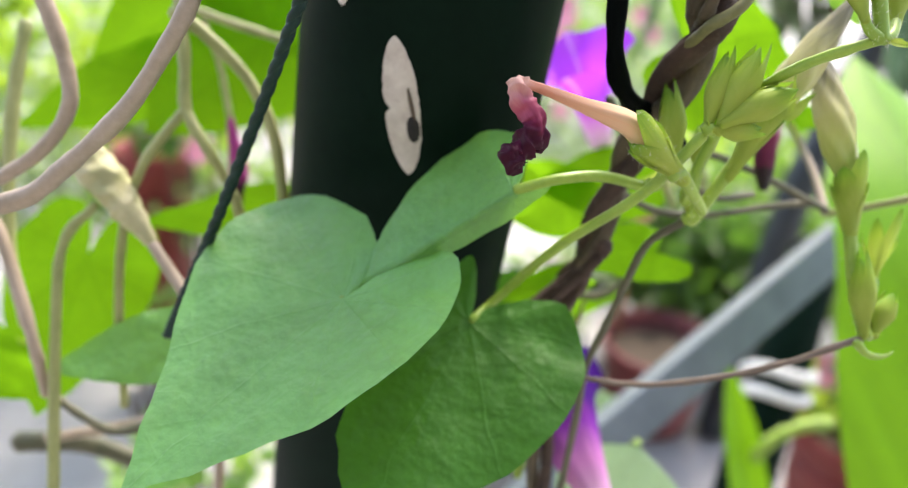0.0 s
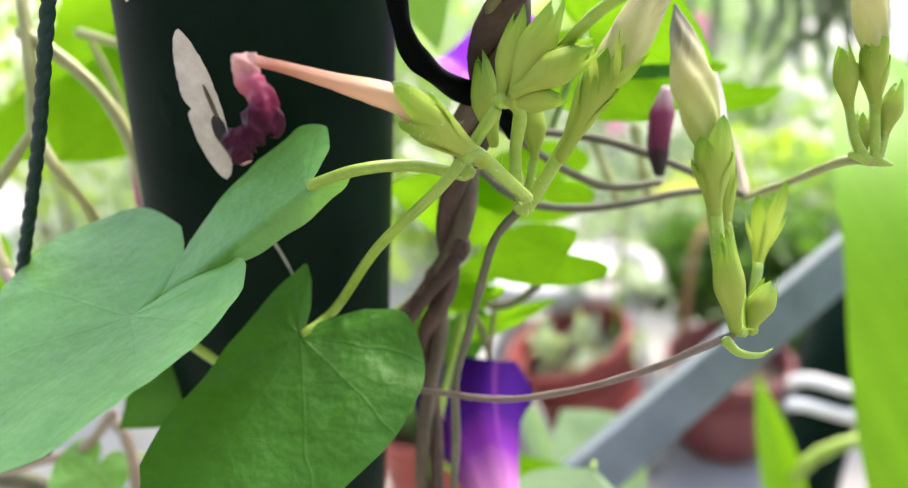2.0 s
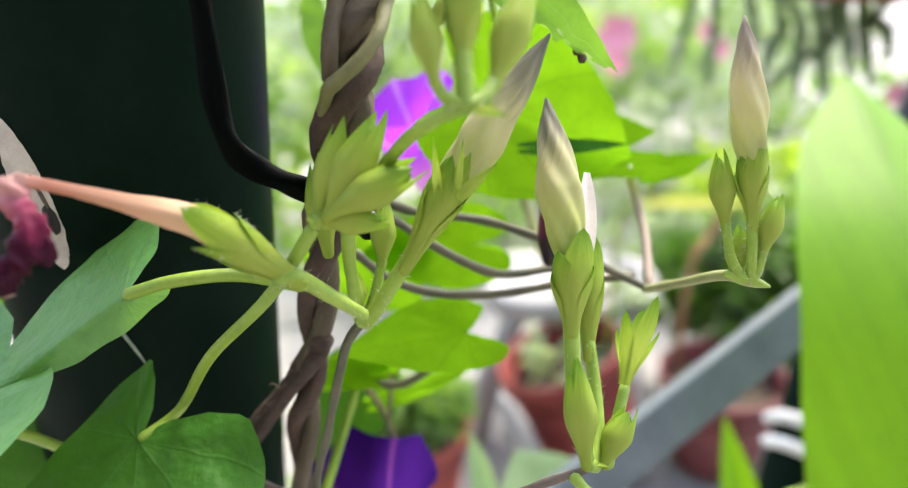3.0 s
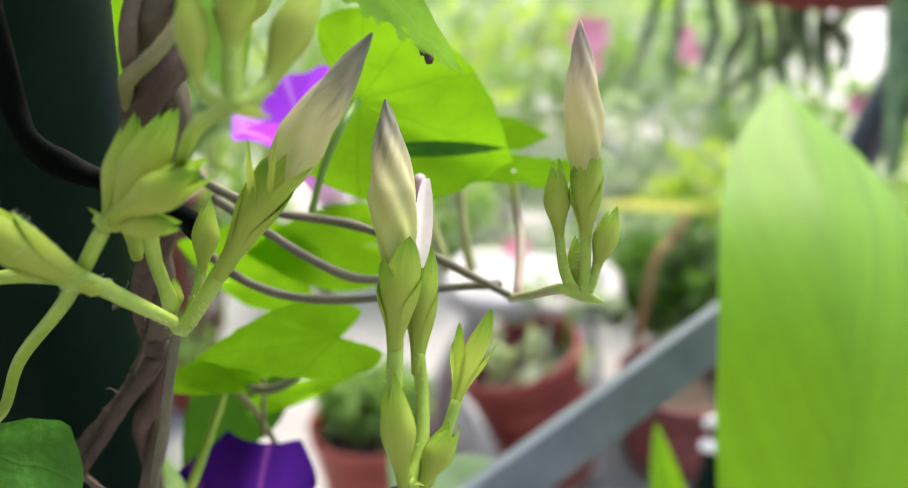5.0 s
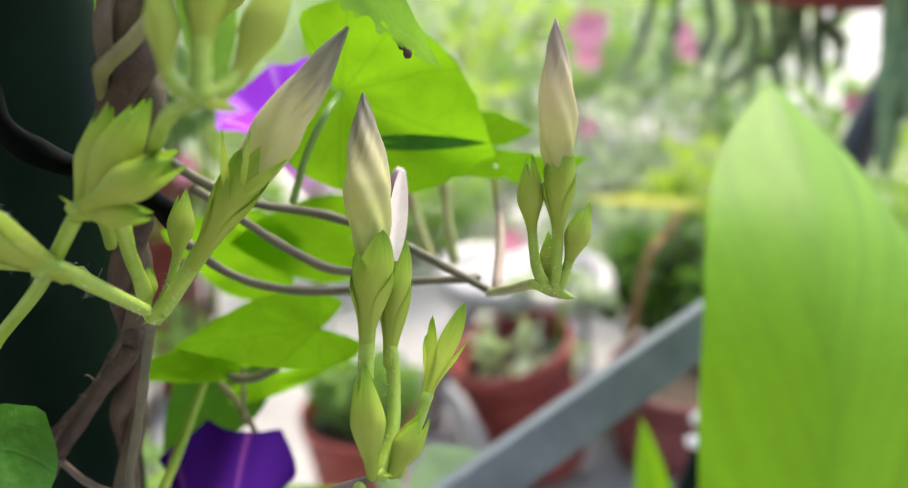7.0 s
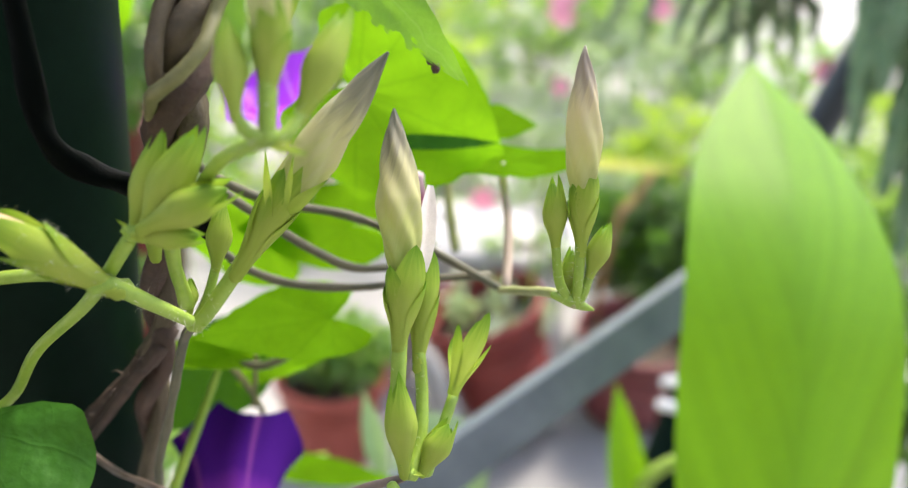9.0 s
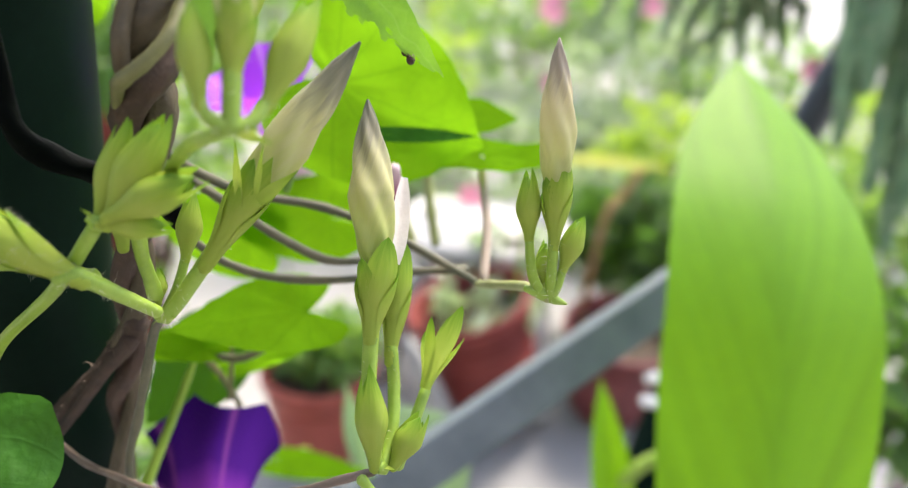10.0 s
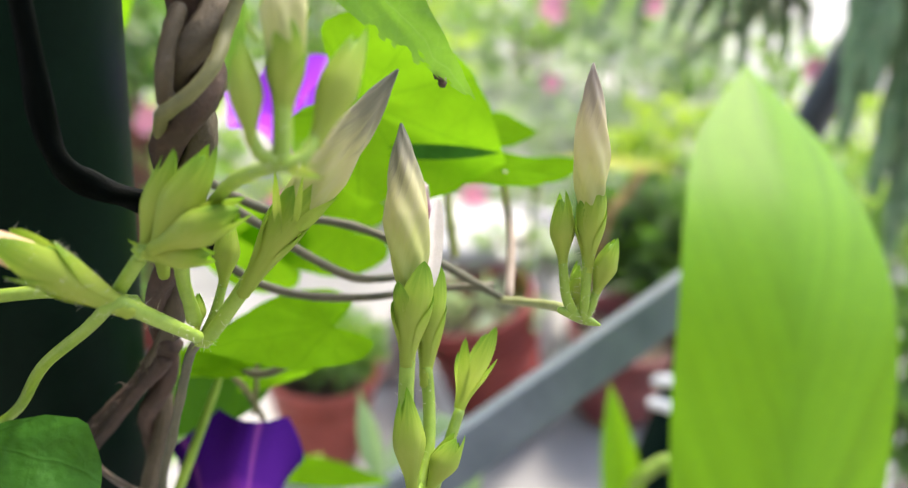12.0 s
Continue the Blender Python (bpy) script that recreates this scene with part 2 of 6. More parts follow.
WILT_BUD = graded("wilt_bud", [(0.0, (0.02, 0.015, 0.015)), (0.3, (0.035, 0.015, 0.02)), (0.36, (0.14, 0.015, 0.05)), (0.70, (0.26, 0.035, 0.10)), (0.84, (0.45, 0.26, 0.30)), (1.0, (0.60, 0.46, 0.48))], 0.5, 0.08, 0.3)
STEM_GREEN = plain("stem_green", (0.17, 0.28, 0.024), (0.25, 0.37, 0.046), 120, 0.45, relief=0.25, sss=0.1)
STEM_DARK = plain("stem_dark", (0.048, 0.055, 0.026), (0.10, 0.09, 0.048), 160, 0.55, relief=0.3)
STEM_BROWN = plain("stem_brown", (0.030, 0.0165, 0.0105), (0.080, 0.044, 0.028), 220, 0.75, relief=0.9, depth=0.0012)
STEM_TWIST = plain("stem_twist", (0.046, 0.034, 0.018), (0.105, 0.078, 0.042), 160, 0.65, relief=0.7, depth=0.001)
STEM_PURPLE = plain("stem_purple", (0.24, 0.185, 0.125), (0.37, 0.29, 0.225), 90, 0.5, relief=0.3)
STEM_OLIVE = plain("stem_olive", (0.20, 0.225, 0.07), (0.31, 0.325, 0.13), 110, 0.5, relief=0.3)
STEM_LEAF = plain("stem_leaf", (0.10, 0.20, 0.03), (0.16, 0.29, 0.05), 140, 0.5, relief=0.3)
STEM_MOSS = plain("stem_moss", (0.10, 0.10, 0.035), (0.17, 0.165, 0.06), 140, 0.55, relief=0.4)
POLE_PAINT = plain("pole_paint", (0.0022, 0.0078, 0.0047), (0.0038, 0.0126, 0.0077), 60, 0.5, relief=0.15, depth=0.0003, gloss=0.03)
CHIP = plain("chip", (0.42, 0.36, 0.32), (0.58, 0.52, 0.47), 400, 0.7, relief=0.5, depth=0.0004)
CHIP_SPOT = plain("chip_spot", (0.008, 0.007, 0.006), (0.025, 0.02, 0.018), 500, 0.8)
CORD_BLACK = plain("cord_black", (0.0005, 0.0012, 0.0010), (0.0009, 0.0022, 0.0018), 400, 0.6, relief=0.5, gloss=0.03)
POLE_SLATE = plain("pole_slate", (0.014, 0.020, 0.026), (0.024, 0.032, 0.040), 40, 0.5, relief=0.2)
CORD_GREEN = plain("cord_green", (0.006, 0.020, 0.015), (0.012, 0.036, 0.027), 500, 0.6, relief=0.6, gloss=0.25)
HAIR = plain("hair", (0.55, 0.55, 0.40), (0.72, 0.70, 0.55), 300, 0.5)
TENDRIL_DRY = plain("tendril_dry", (0.20, 0.24, 0.18), (0.30, 0.33, 0.26), 300, 0.6)
CORD_WHITE = plain("cord_white", (0.62, 0.6, 0.56), (0.8, 0.79, 0.75), 150, 0.55)
STEM_VINE = plain("stem_vine", (0.095, 0.068, 0.05), (0.17, 0.125, 0.098), 160, 0.55, relief=0.4)
BAR_GREY = plain("bar_grey", (0.07, 0.09, 0.105), (0.125, 0.15, 0.17), 45, 0.45, metal=0.2, relief=0.25, depth=0.0004)
POT_RED = plain("pot_red", (0.145, 0.022, 0.019), (0.21, 0.038, 0.032), 18, 0.55, gloss=0.3)
POT_CLAY = plain("pot_clay", (0.25, 0.055, 0.042), (0.36, 0.085, 0.066), 18, 0.55, gloss=0.3)
POT_DARK = plain("pot_dark", (0.12, 0.03, 0.035), (0.2, 0.05, 0.05), 18, 0.5)
SOIL = plain("soil", (0.03, 0.022, 0.015), (0.10, 0.075, 0.05), 90, 0.95, relief=1.0, depth=0.004)
WHITE_PLASTIC = plain("white_plastic", (0.25, 0.25, 0.25), (0.37, 0.37, 0.36), 14, 0.5)
CONCRETE = plain("concrete", (0.22, 0.22, 0.218), (0.34, 0.337, 0.335), 5, 0.85, relief=0.6, depth=0.002)
# grey of the unseen wall, set by how much light it returns
LIGHT_WALL_GREY = plain("house_paint", (0.13, 0.13, 0.12), (0.20, 0.197, 0.185), 2, 0.8, relief=0.4, depth=0.002)
WOOD = plain("wood", (0.24, 0.12, 0.055), (0.38, 0.20, 0.09), 30, 0.7, relief=0.5)
BARK = plain("bark", (0.06, 0.045, 0.03), (0.14, 0.10, 0.07), 60, 0.9, relief=0.9, depth=0.002)
PINK = plain("pink", (0.82, 0.24, 0.34), (0.9, 0.38, 0.46), 60, 0.6)
CACTUS_SPINE = plain("cactus_spine", (0.30, 0.36, 0.22), (0.46, 0.50, 0.34), 120, 0.7)
CACTUS = plain("cactus", (0.05, 0.12, 0.045), (0.22, 0.34, 0.15), 70, 0.6, relief=0.6, depth=0.001)


def foliage(name, dark, light, through_colour, see_through=0.45):
    m, nt, b = mat(name)
    geo = nt.nodes.new("ShaderNodeNewGeometry")
    r = ramp(nt, geo.outputs["Random Per Island"], [(0.0, dark), (1.0, light)])
    nt.links.new(r.outputs[0], b.inputs["Base Color"])
    b.inputs["Roughness"].default_value = 0.45
    tr = nt.nodes.new("ShaderNodeBsdfTranslucent")
    tr.inputs["Color"].default_value = (*through_colour, 1)
    mix = nt.nodes.new("ShaderNodeMixShader")
    mix.inputs[0].default_value = see_through
    nt.links.new(b.outputs[0], mix.inputs[1])
    nt.links.new(tr.outputs[0], mix.inputs[2])
    nt.links.new(mix.outputs[0], nt.nodes["Material Output"].inputs["Surface"])
    return m


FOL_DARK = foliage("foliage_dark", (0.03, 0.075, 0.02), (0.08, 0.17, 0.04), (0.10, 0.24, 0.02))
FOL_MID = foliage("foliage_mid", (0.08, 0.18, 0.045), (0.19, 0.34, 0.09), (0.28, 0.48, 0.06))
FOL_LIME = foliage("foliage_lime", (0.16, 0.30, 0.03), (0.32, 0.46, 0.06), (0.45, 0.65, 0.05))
# pale grey-green; on far shrubs the bright haze is put into this colour
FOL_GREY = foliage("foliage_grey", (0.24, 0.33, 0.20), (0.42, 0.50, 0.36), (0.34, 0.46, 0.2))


# ---- shape helpers ----
def part(name, bm, material, parent=None, label=""):
    """Links a bmesh as one mesh object, under a thing or a part where one is given."""
    me = bpy.data.meshes.new(name)
    bm.to_mesh(me)
    bm.free()
    me.materials.append(material)
    for p in me.polygons:
        p.use_smooth = True
    ob = new(name, me)
    if parent is not None:
        ob.parent = parent
        ob.matrix_parent_inverse = parent.matrix_basis.inverted()
    if label:
        ob["label"] = label
    return ob


def thing(name, place, label, category, group="", kind=""):
    """An empty at a thing's base that carries its parts."""
    ob = new(name)
    ob.empty_display_size = 0.01
    ob.matrix_basis = Matrix.Translation(place)
    return tagged(ob, label, category, group, kind)


def spline(points, per=6):
    """Catmull-Rom samples through the points."""
    ps = [Vector(p) for p in points]
    ps = [ps[0] * 2 - ps[1]] + ps + [ps[-1] * 2 - ps[-2]]
    out = []
    for i in range(1, len(ps) - 2):
        a, b, c, d = ps[i - 1:i + 3]
        for k in range(per):
            t = k / per
            out.append(0.5 * (2 * b + (c - a) * t + (2 * a - 5 * b + 4 * c - d) * t * t + (3 * b - a - 3 * c + d) * t ** 3))
    out.append(ps[-2])
    return out


def spread(values, n):
    """A short list of values stretched over n samples."""
    if len(values) == 1:
        return [values[0]] * n
    out = []
    for i in range(n):
        f = i / (n - 1) * (len(values) - 1)
        k = min(int(f), len(values) - 2)
        out.append(values[k] + (values[k + 1] - values[k]) * (f - k))
    return out


def frames_along(path):
    """Unturned side vectors along a path."""
    out = []
    t0 = (path[1] - path[0]).normalized()
    n = t0.cross(Vector((0.31, 0.2, 0.93)))
    if n.length < 1e-4:
        n = t0.cross(Vector((1, 0, 0)))
    n.normalize()
    for i in range(len(path)):
        t = (path[min(i + 1, len(path) - 1)] - path[max(i - 1, 0)]).normalized()
        n = (n - t * n.dot(t)).normalized()
        out.append((t, n, t.cross(n)))
    return out


def tube(points, radii, sides=10, per=6, ribs=0, rib=0.0, twist=0.0, rough=0.0, caps=True, seed=1):
    """A round body swept along a smooth path, with optional ribs that wind round it. UV u round, v along."""
    path = spline(points, per) if per > 1 else [Vector(p) for p in points]
    rs = spread(list(radii), len(path))
    rnd = random.Random(seed)
    bm = bmesh.new()
    uvl = bm.loops.layers.uv.new("uv")
    rows = []
    for i, (p, (t, n, b)) in enumerate(zip(path, frames_along(path))):
        v = i / (len(path) - 1)
        ring = []
        for s in range(sides):
            a = 2 * math.pi * s / sides
            r = rs[i] * (1 + (rib * math.cos(ribs * (a + twist * v)) if ribs else 0) + rough * rnd.uniform(-1, 1))
            ring.append(bm.verts.new(p + n * (r * math.cos(a)) + b * (r * math.sin(a))))
        rows.append(ring)
    m = len(rows) - 1
    for i in range(m):
        for s in range(sides):
            k = (s + 1) % sides
            f = bm.faces.new((rows[i][s], rows[i][k], rows[i + 1][k], rows[i + 1][s]))
            for lp, uv in zip(f.loops, ((s / sides, i / m), ((s + 1) / sides, i / m), ((s + 1) / sides, (i + 1) / m), (s / sides, (i + 1) / m))):
                lp[uvl].uv = uv
    if caps:
        for k, (ring, v, flip) in enumerate(((rows[0], 0, True), (rows[-1], 1, False))):
            c = path[0] if flip else path[-1]
            t = (path[0] - path[1] if flip else path[-1] - path[-2]).normalized()
            rim = [bm.verts.new(c + (q.co - c) * 0.55 + t * (rs[0] if flip else rs[-1]) * 0.55) for q in ring]
            for i in range(sides):
                k = (i + 1) % sides
                f = bm.faces.new((ring[k], ring[i], rim[i], rim[k]) if flip else (ring[i], ring[k], rim[k], rim[i]))
                for lp in f.loops:
                    lp[uvl].uv = (i / sides, v)
            f = bm.faces.new(rim[::-1] if flip else rim)
            for lp in f.loops:
                lp[uvl].uv = (0.5, v)
    return bm


def axes(base, tip, side):
    """Leaf axes: along the midrib, across it towards side, and the face."""
    base, tip, side = Vector(base), Vector(tip), Vector(side)
    y = (tip - base).normalized()
    x = side - base
    x = (x - y * x.dot(y)).normalized()
    z = x.cross(y)
    return base, (tip - base).length, x, y, z if z.z > 0 else -z


HEART = [(0, 1.0), (8, 0.88), (18, 0.76), (35, 0.65), (60, 0.575), (90, 0.53), (115, 0.51), (138, 0.49), (155, 0.42), (168, 0.29), (176, 0.13), (180, 0.05)]


def heart_r(deg):
    for (a, ra), (b, rb) in zip(HEART, HEART[1:]):
        if deg <= b:
            f = (deg - a) / (b - a)
            f = f * f * (3 - 2 * f) * 0.5 + f * 0.5
            return ra + (rb - ra) * f
    return HEART[-1][1]


def heart_blade(base, tip, side, wide=1.0, fold=0.0, curl=0.0, wave=0.03, seed=1, rings=12, steps=30, turn_up=0.0, blunt=0.0, fold_far=None, far=1.0, lobe=1.0, holes=(), notch=0.0, far_from=-0.2):
    """Heart-shaped blade: fold lifts both halves (degrees), curl bends the tip back, wave ripples the rim; turn_up lifts the far half of the base.
    holes: pairs of (x, y, radius) in blade lengths that an insect has eaten."""
    base, length, x, y, z = axes(base, tip, side)
    length /= 1 - blunt
    rnd = random.Random(seed)
    ph = [rnd.uniform(0, 6.28) for _ in range(4)]
    bm = bmesh.new()
    uvl = bm.loops.layers.uv.new("uv")

    def at(i, k):
        deg = 180.0 * k / steps
        s = i / rings
        r = heart_r(abs(deg)) * (1 - blunt * math.exp(-(deg / 22) ** 2)) * s
        a = radians(deg)
        px, py = math.sin(a) * r * wide, math.cos(a) * r
        if py < 0:
            py *= lobe * (1 - notch + notch * min(1.0, abs(px) / (0.3 * wide)))
        if px < 0:
            g = min(1.0, max(0.0, (py - far_from) / (0.8 - far_from)))
            px *= far + (1 - far) * g
        f = radians(fold if px >= 0 or fold_far is None else fold_far) * min(1.0, abs(px) * (9 if fold_far is None else 24))
        h = abs(px) * math.sin(f)
        qx = px * math.cos(f)
        h -= curl * py * abs(py)
        h += wave * s * s * (math.sin(5 * a + ph[0]) * 0.6 + math.sin(9 * a + ph[1]) * 0.3)
        h += 0.004 * math.cos(10 * a) * s * (1 - s) * 2 + 0.018 * noise.noise(Vector((px * 7, py * 7, seed))) * s
        if turn_up and py < 0.15:
            h += turn_up * (0.15 - py) ** 1.5 * (1 if px < 0 else 0.3)
        return (px, py), base + (x * qx + y * py + z * h) * length

    grid = {}
    for k in range(-steps, steps + 1):
        for i in range(1, rings + 1):
            uv, p = at(i, k)
            grid[i, k] = (bm.verts.new(p), uv)
    c = (bm.verts.new(base), (0.0, 0.0))

    def face(vs):
        cx = sum(v[1][0] for v in vs) / len(vs)
        cy = sum(v[1][1] for v in vs) / len(vs)
        if any((cx - hx) ** 2 + (cy - hy) ** 2 < hr * hr for hx, hy, hr in holes):
            return
        f = bm.faces.new([v[0] for v in vs])
        for lp, v in zip(f.loops, vs):
            lp[uvl].uv = v[1]

    for k in range(-steps, steps):
        face([c, grid[1, k + 1], grid[1, k]])
        for i in range(1, rings):
            face([grid[i, k], grid[i, k + 1], grid[i + 1, k + 1], grid[i + 1, k]])
    def eaten(uv):
        return any((uv[0] - hx) ** 2 + (uv[1] - hy) ** 2 < hr * hr for hx, hy, hr in holes)

    for (i, k), (v, uv) in grid.items():
        if v.link_faces and eaten(uv):
            for n in range(1, 60):
                ways = [at(i + d * n * 0.08, k) for d in (-1, 1) if 0.5 < i + d * n * 0.08 <= rings]
                free = [p for w, p in ways if not eaten(w)]
                if free:
                    v.co = free[0]
                    break
    for v in [v for v in bm.verts if not v.link_faces]:
        bm.verts.remove(v)
    return bm


def bend(d, turn=0.23):
    """Curve that bends over a short stretch and then runs straight on."""
    c = min(max(d, 0.0), turn)
    return c * c + 2 * c * (d - c) if d > 0 else 0.0


def blade(base, tip, side, wide=0.35, profile=(0.25, 0.7, 1.0, 0.95, 0.7, 0.3, 0.0), fold=15.0, curl=0.0, wave=0.0, seed=1, rows=24, cols=8, hang=0.0, arch=0.0, tip_back=0.0):
    """Long leaf blade with a keel; wide is its half width by length; hang lets it bow downwards."""
    base, length, x, y, z = axes(base, tip, side)
    rnd = random.Random(seed)
    ph = rnd.uniform(0, 6.28)
    bm = bmesh.new()
    uvl = bm.loops.layers.uv.new("uv")
    ws = [Vector((w, 0, 0)) for w in profile]
    prof = [p.x for p in spline(ws, 8)]
    grid = []
    for i in range(rows + 1):
        v = i / rows
        f = v * (len(prof) - 1)
        k = min(int(f), len(prof) - 2)
        w = max(0.002, prof[k] + (prof[k + 1] - prof[k]) * (f - k)) * wide
        row = []
        for j in range(-cols, cols + 1):
            u = j / cols
            a = radians(fold)
            h = (math.sqrt(u * u + 0.03) - 0.173) * w * math.sin(a) - curl * v * v + arch * math.sin(math.pi * v) - tip_back * bend(v - 0.57) + wave * math.sin(9 * v + ph + (2 if u > 0 else 0)) * u * u
            p = base + (x * (u * w * math.cos(a)) + y * v + z * h) * length + Vector((0, 0, -hang * length * v * v))
            row.append((bm.verts.new(p), (u * wide, v)))
        grid.append(row)
    for i in range(rows):
        for j in range(2 * cols):
            vs = [grid[i][j], grid[i][j + 1], grid[i + 1][j + 1], grid[i + 1][j]]
            f = bm.faces.new([q[0] for q in vs])
            for lp, q in zip(f.loops, vs):
                lp[uvl].uv = q[1]
    return bm


def sepal_mesh(base, tip, radius, angle, spread_deg=62.0, flare=0.0, seed=0, close=0.0, point=2.6, start=0.38, full=0.8):
    """One sepal, wrapped round the axis from base to tip, ending in a point."""
    base, tip = Vector(base), Vector(tip)
    ax = tip - base
    length = ax.length
    t = ax.normalized()
    n = t.cross(Vector((0.2, -0.9, 0.1))).normalized()
    b = t.cross(n)
    bm = bmesh.new()
    uvl = bm.loops.layers.uv.new("uv")
    grid = []
    rows, cols = 16, 4
    for i in range(rows + 1):
        v = i / rows
        q = min(1.0, v / full)
        r = radius * (start + (1 - start) * q * q * (3 - 2 * q)) * (1 - close * max(0.0, v - 0.45) ** 1.6 * 2.2) + flare * length * v ** 4
        w = radians(spread_deg) * min(1.0, (1 - v) * point) ** 0.56 * (0.85 + 0.25 * math.sin(v * math.pi))
        row = []
        for j in range(-cols, cols + 1):
            u = j / cols
            a = angle + u * w
            keel = 1 + 0.06 * (1 - abs(u)) * math.sin(math.pi * v)
            p = base + t * (length * v) + (n * math.cos(a) + b * math.sin(a)) * (r * keel)
            p += (n * math.cos(a) + b * math.sin(a)) * (radius * 0.03 * math.sin(6 * v + 5 * seed + 2 * u) * v)
            row.append((bm.verts.new(p), (0.5 + u * 0.4 + seed * 0.37, v)))
        grid.append(row)
    for i in range(rows):
        for j in range(2 * cols):
            vs = [grid[i][j], grid[i][j + 1], grid[i + 1][j + 1], grid[i + 1][j]]
            f = bm.faces.new([q[0] for q in vs])
            for lp, q in zip(f.loops, vs):
                lp[uvl].uv = q[1]
    bmesh.ops.remove_doubles(bm, verts=bm.verts, dist=1e-6)
    return bm


def crumple(points, radii, seed, deep=0.7, sides=36, per=16, pitch=620):
    """A shrivelled body along a path, with sharp folds and hollows."""
    path = spline(points, per)
    rs = spread(list(radii), len(path))
    bm = bmesh.new()
    uvl = bm.loops.layers.uv.new("uv")
    rows = []
    for i, (p, (t, n, b)) in enumerate(zip(path, frames_along(path))):
        ring = []
        for s in range(sides):
            a = 2 * math.pi * s / sides
            d = n * math.cos(a) + b * math.sin(a)
            q = (p + d * rs[i]) * pitch + Vector((seed, 0, 0))
            k = 1 - abs(noise.noise(q)) * 1.9 + 0.35 * noise.noise(q * 2.7)
            ring.append(bm.verts.new(p + d * (rs[i] * (1 + deep * k - deep * 0.3))))
        rows.append(ring)
    m = len(rows) - 1
    for i in range(m):
        for s in range(sides):
            k = (s + 1) % sides
            f = bm.faces.new((rows[i][s], rows[i][k], rows[i + 1][k], rows[i + 1][s]))
            for lp, uv in zip(f.loops, ((s / sides, i / m), ((s + 1) / sides, i / m), ((s + 1) / sides, (i + 1) / m), (s / sides, (i + 1) / m))):
                lp[uvl].uv = uv
    bm.faces.new(rows[0][::-1])
    bm.faces.new(rows[-1])
    return bm


def lerp(a, b, f):
    return Vector(a).lerp(Vector(b), f)


def calyx(owner, base, tip, radius, turn=0.3, flare=0.0, core=True, count=5, spread=66, point=2.0, close=0.10, start=0.38):
    """Green sepals round a funnel that widens slowly from the stalk, as parts of a flower or bud."""
    base, tip = Vector(base), Vector(tip)
    held = owner
    if core:
        held = part("calyx", tube([lerp(base, tip, f) for f in (-0.06, 0.12, 0.3, 0.5, 0.64)], [radius * k for k in (start * 0.9, start * 0.98, start + 0.17, start + 0.36, start + 0.44)], 14, 4), SEPAL, owner)
    for i in range(count):
        k = (1.0, 0.66, 0.90, 0.60, 0.78)[i % 5]
        part("sepal", sepal_mesh(base, lerp(base, tip, k), radius * (1.0 + 0.03 * (i % 2)), turn - 1.57 + i * 2 * math.pi / count, spread, flare * (0.6 + 0.5 * ((i * 7) % 5) / 4), i, close, point, start, min(1.0, 0.8 / k)), SEPAL, held)


def tall_bud(place, base, seat, tip, radius, calyx_top, label, turn=0.3, group="morning glory buds", skin=None, flare=0.03, stalk=None, stalk_r=0.0010):
    """Unopened flower: furled corolla on a calyx, with its stalk."""
    th = thing("flower_bud", place, label, "flower bud", group)
    b, t = Vector(seat), Vector(tip)
    pts = [lerp(b, t, f) for f in (0, 0.2, 0.42, 0.65, 0.85, 1.0)]
    part("corolla", tube(pts, (radius * 0.5, radius * 0.84, radius, radius * 0.78, radius * 0.44, radius * 0.06), 60, 10, 5, 0.085, 3.6), skin or BUD_SKIN, th, "furled cream corolla with a grey twisted tip")
    calyx(th, base, calyx_top, radius * 0.94, turn * 0.5, flare * 0.5, start=min(0.6, stalk_r / radius * 1.1))
    if stalk:
        part("stalk", tube([*stalk, lerp(base, seat, 0.5)], (stalk_r, stalk_r * 1.1), 10, 5), STEM_GREEN, th)
    return th


def green_bud(place, base, tip, radius, label, turn=0.0, group="small green buds", stalk=None, flare=0.0):
    """Small closed bud, wholly wrapped in its sepals."""
    th = thing("green_bud", place, label, "flower bud", group)
    b, t = Vector(base), Vector(tip)
    core = part("core", tube([lerp(b, t, f) for f in (-0.04, 0.15, 0.35, 0.55, 0.72, 0.88)], [radius * k for k in (0.34, 0.42, 0.72, 0.86, 0.6, 0.05)], 14, 5), SEPAL, th)
    for i in range(5):
        k = (1.0, 0.84, 0.97, 0.74, 0.90)[i]
        part("sepal", sepal_mesh(b, lerp(b, t, k), radius * (1.02 + 0.04 * (i % 2)), turn - 1.57 + i * 1.2566, 58, (flare if i % 2 else flare * 0.4) * 0.6, i, 0.66, 1.9, 0.36, 0.52 / k), SEPAL, core)
    if stalk:
        part("stalk", tube([*stalk, lerp(b, t, 0.04)], (0.0008, 0.36 * radius), 10, 6), STEM_GREEN, th)
    return th


def stem(name, points, radii, material, label, category="stem", sides=10, per=8, rough=0.05, group=""):
    rnd = random.Random(len(points) * 7 + int(abs(points[0][0]) * 1e5))
    radii = [r * rnd.uniform(0.86, 1.14) for r in spread(list(radii), len(points) * 3)]
    ob = part(name, tube(points, radii, sides, per, rough=rough), material)
    return tagged(ob, label, category, group)


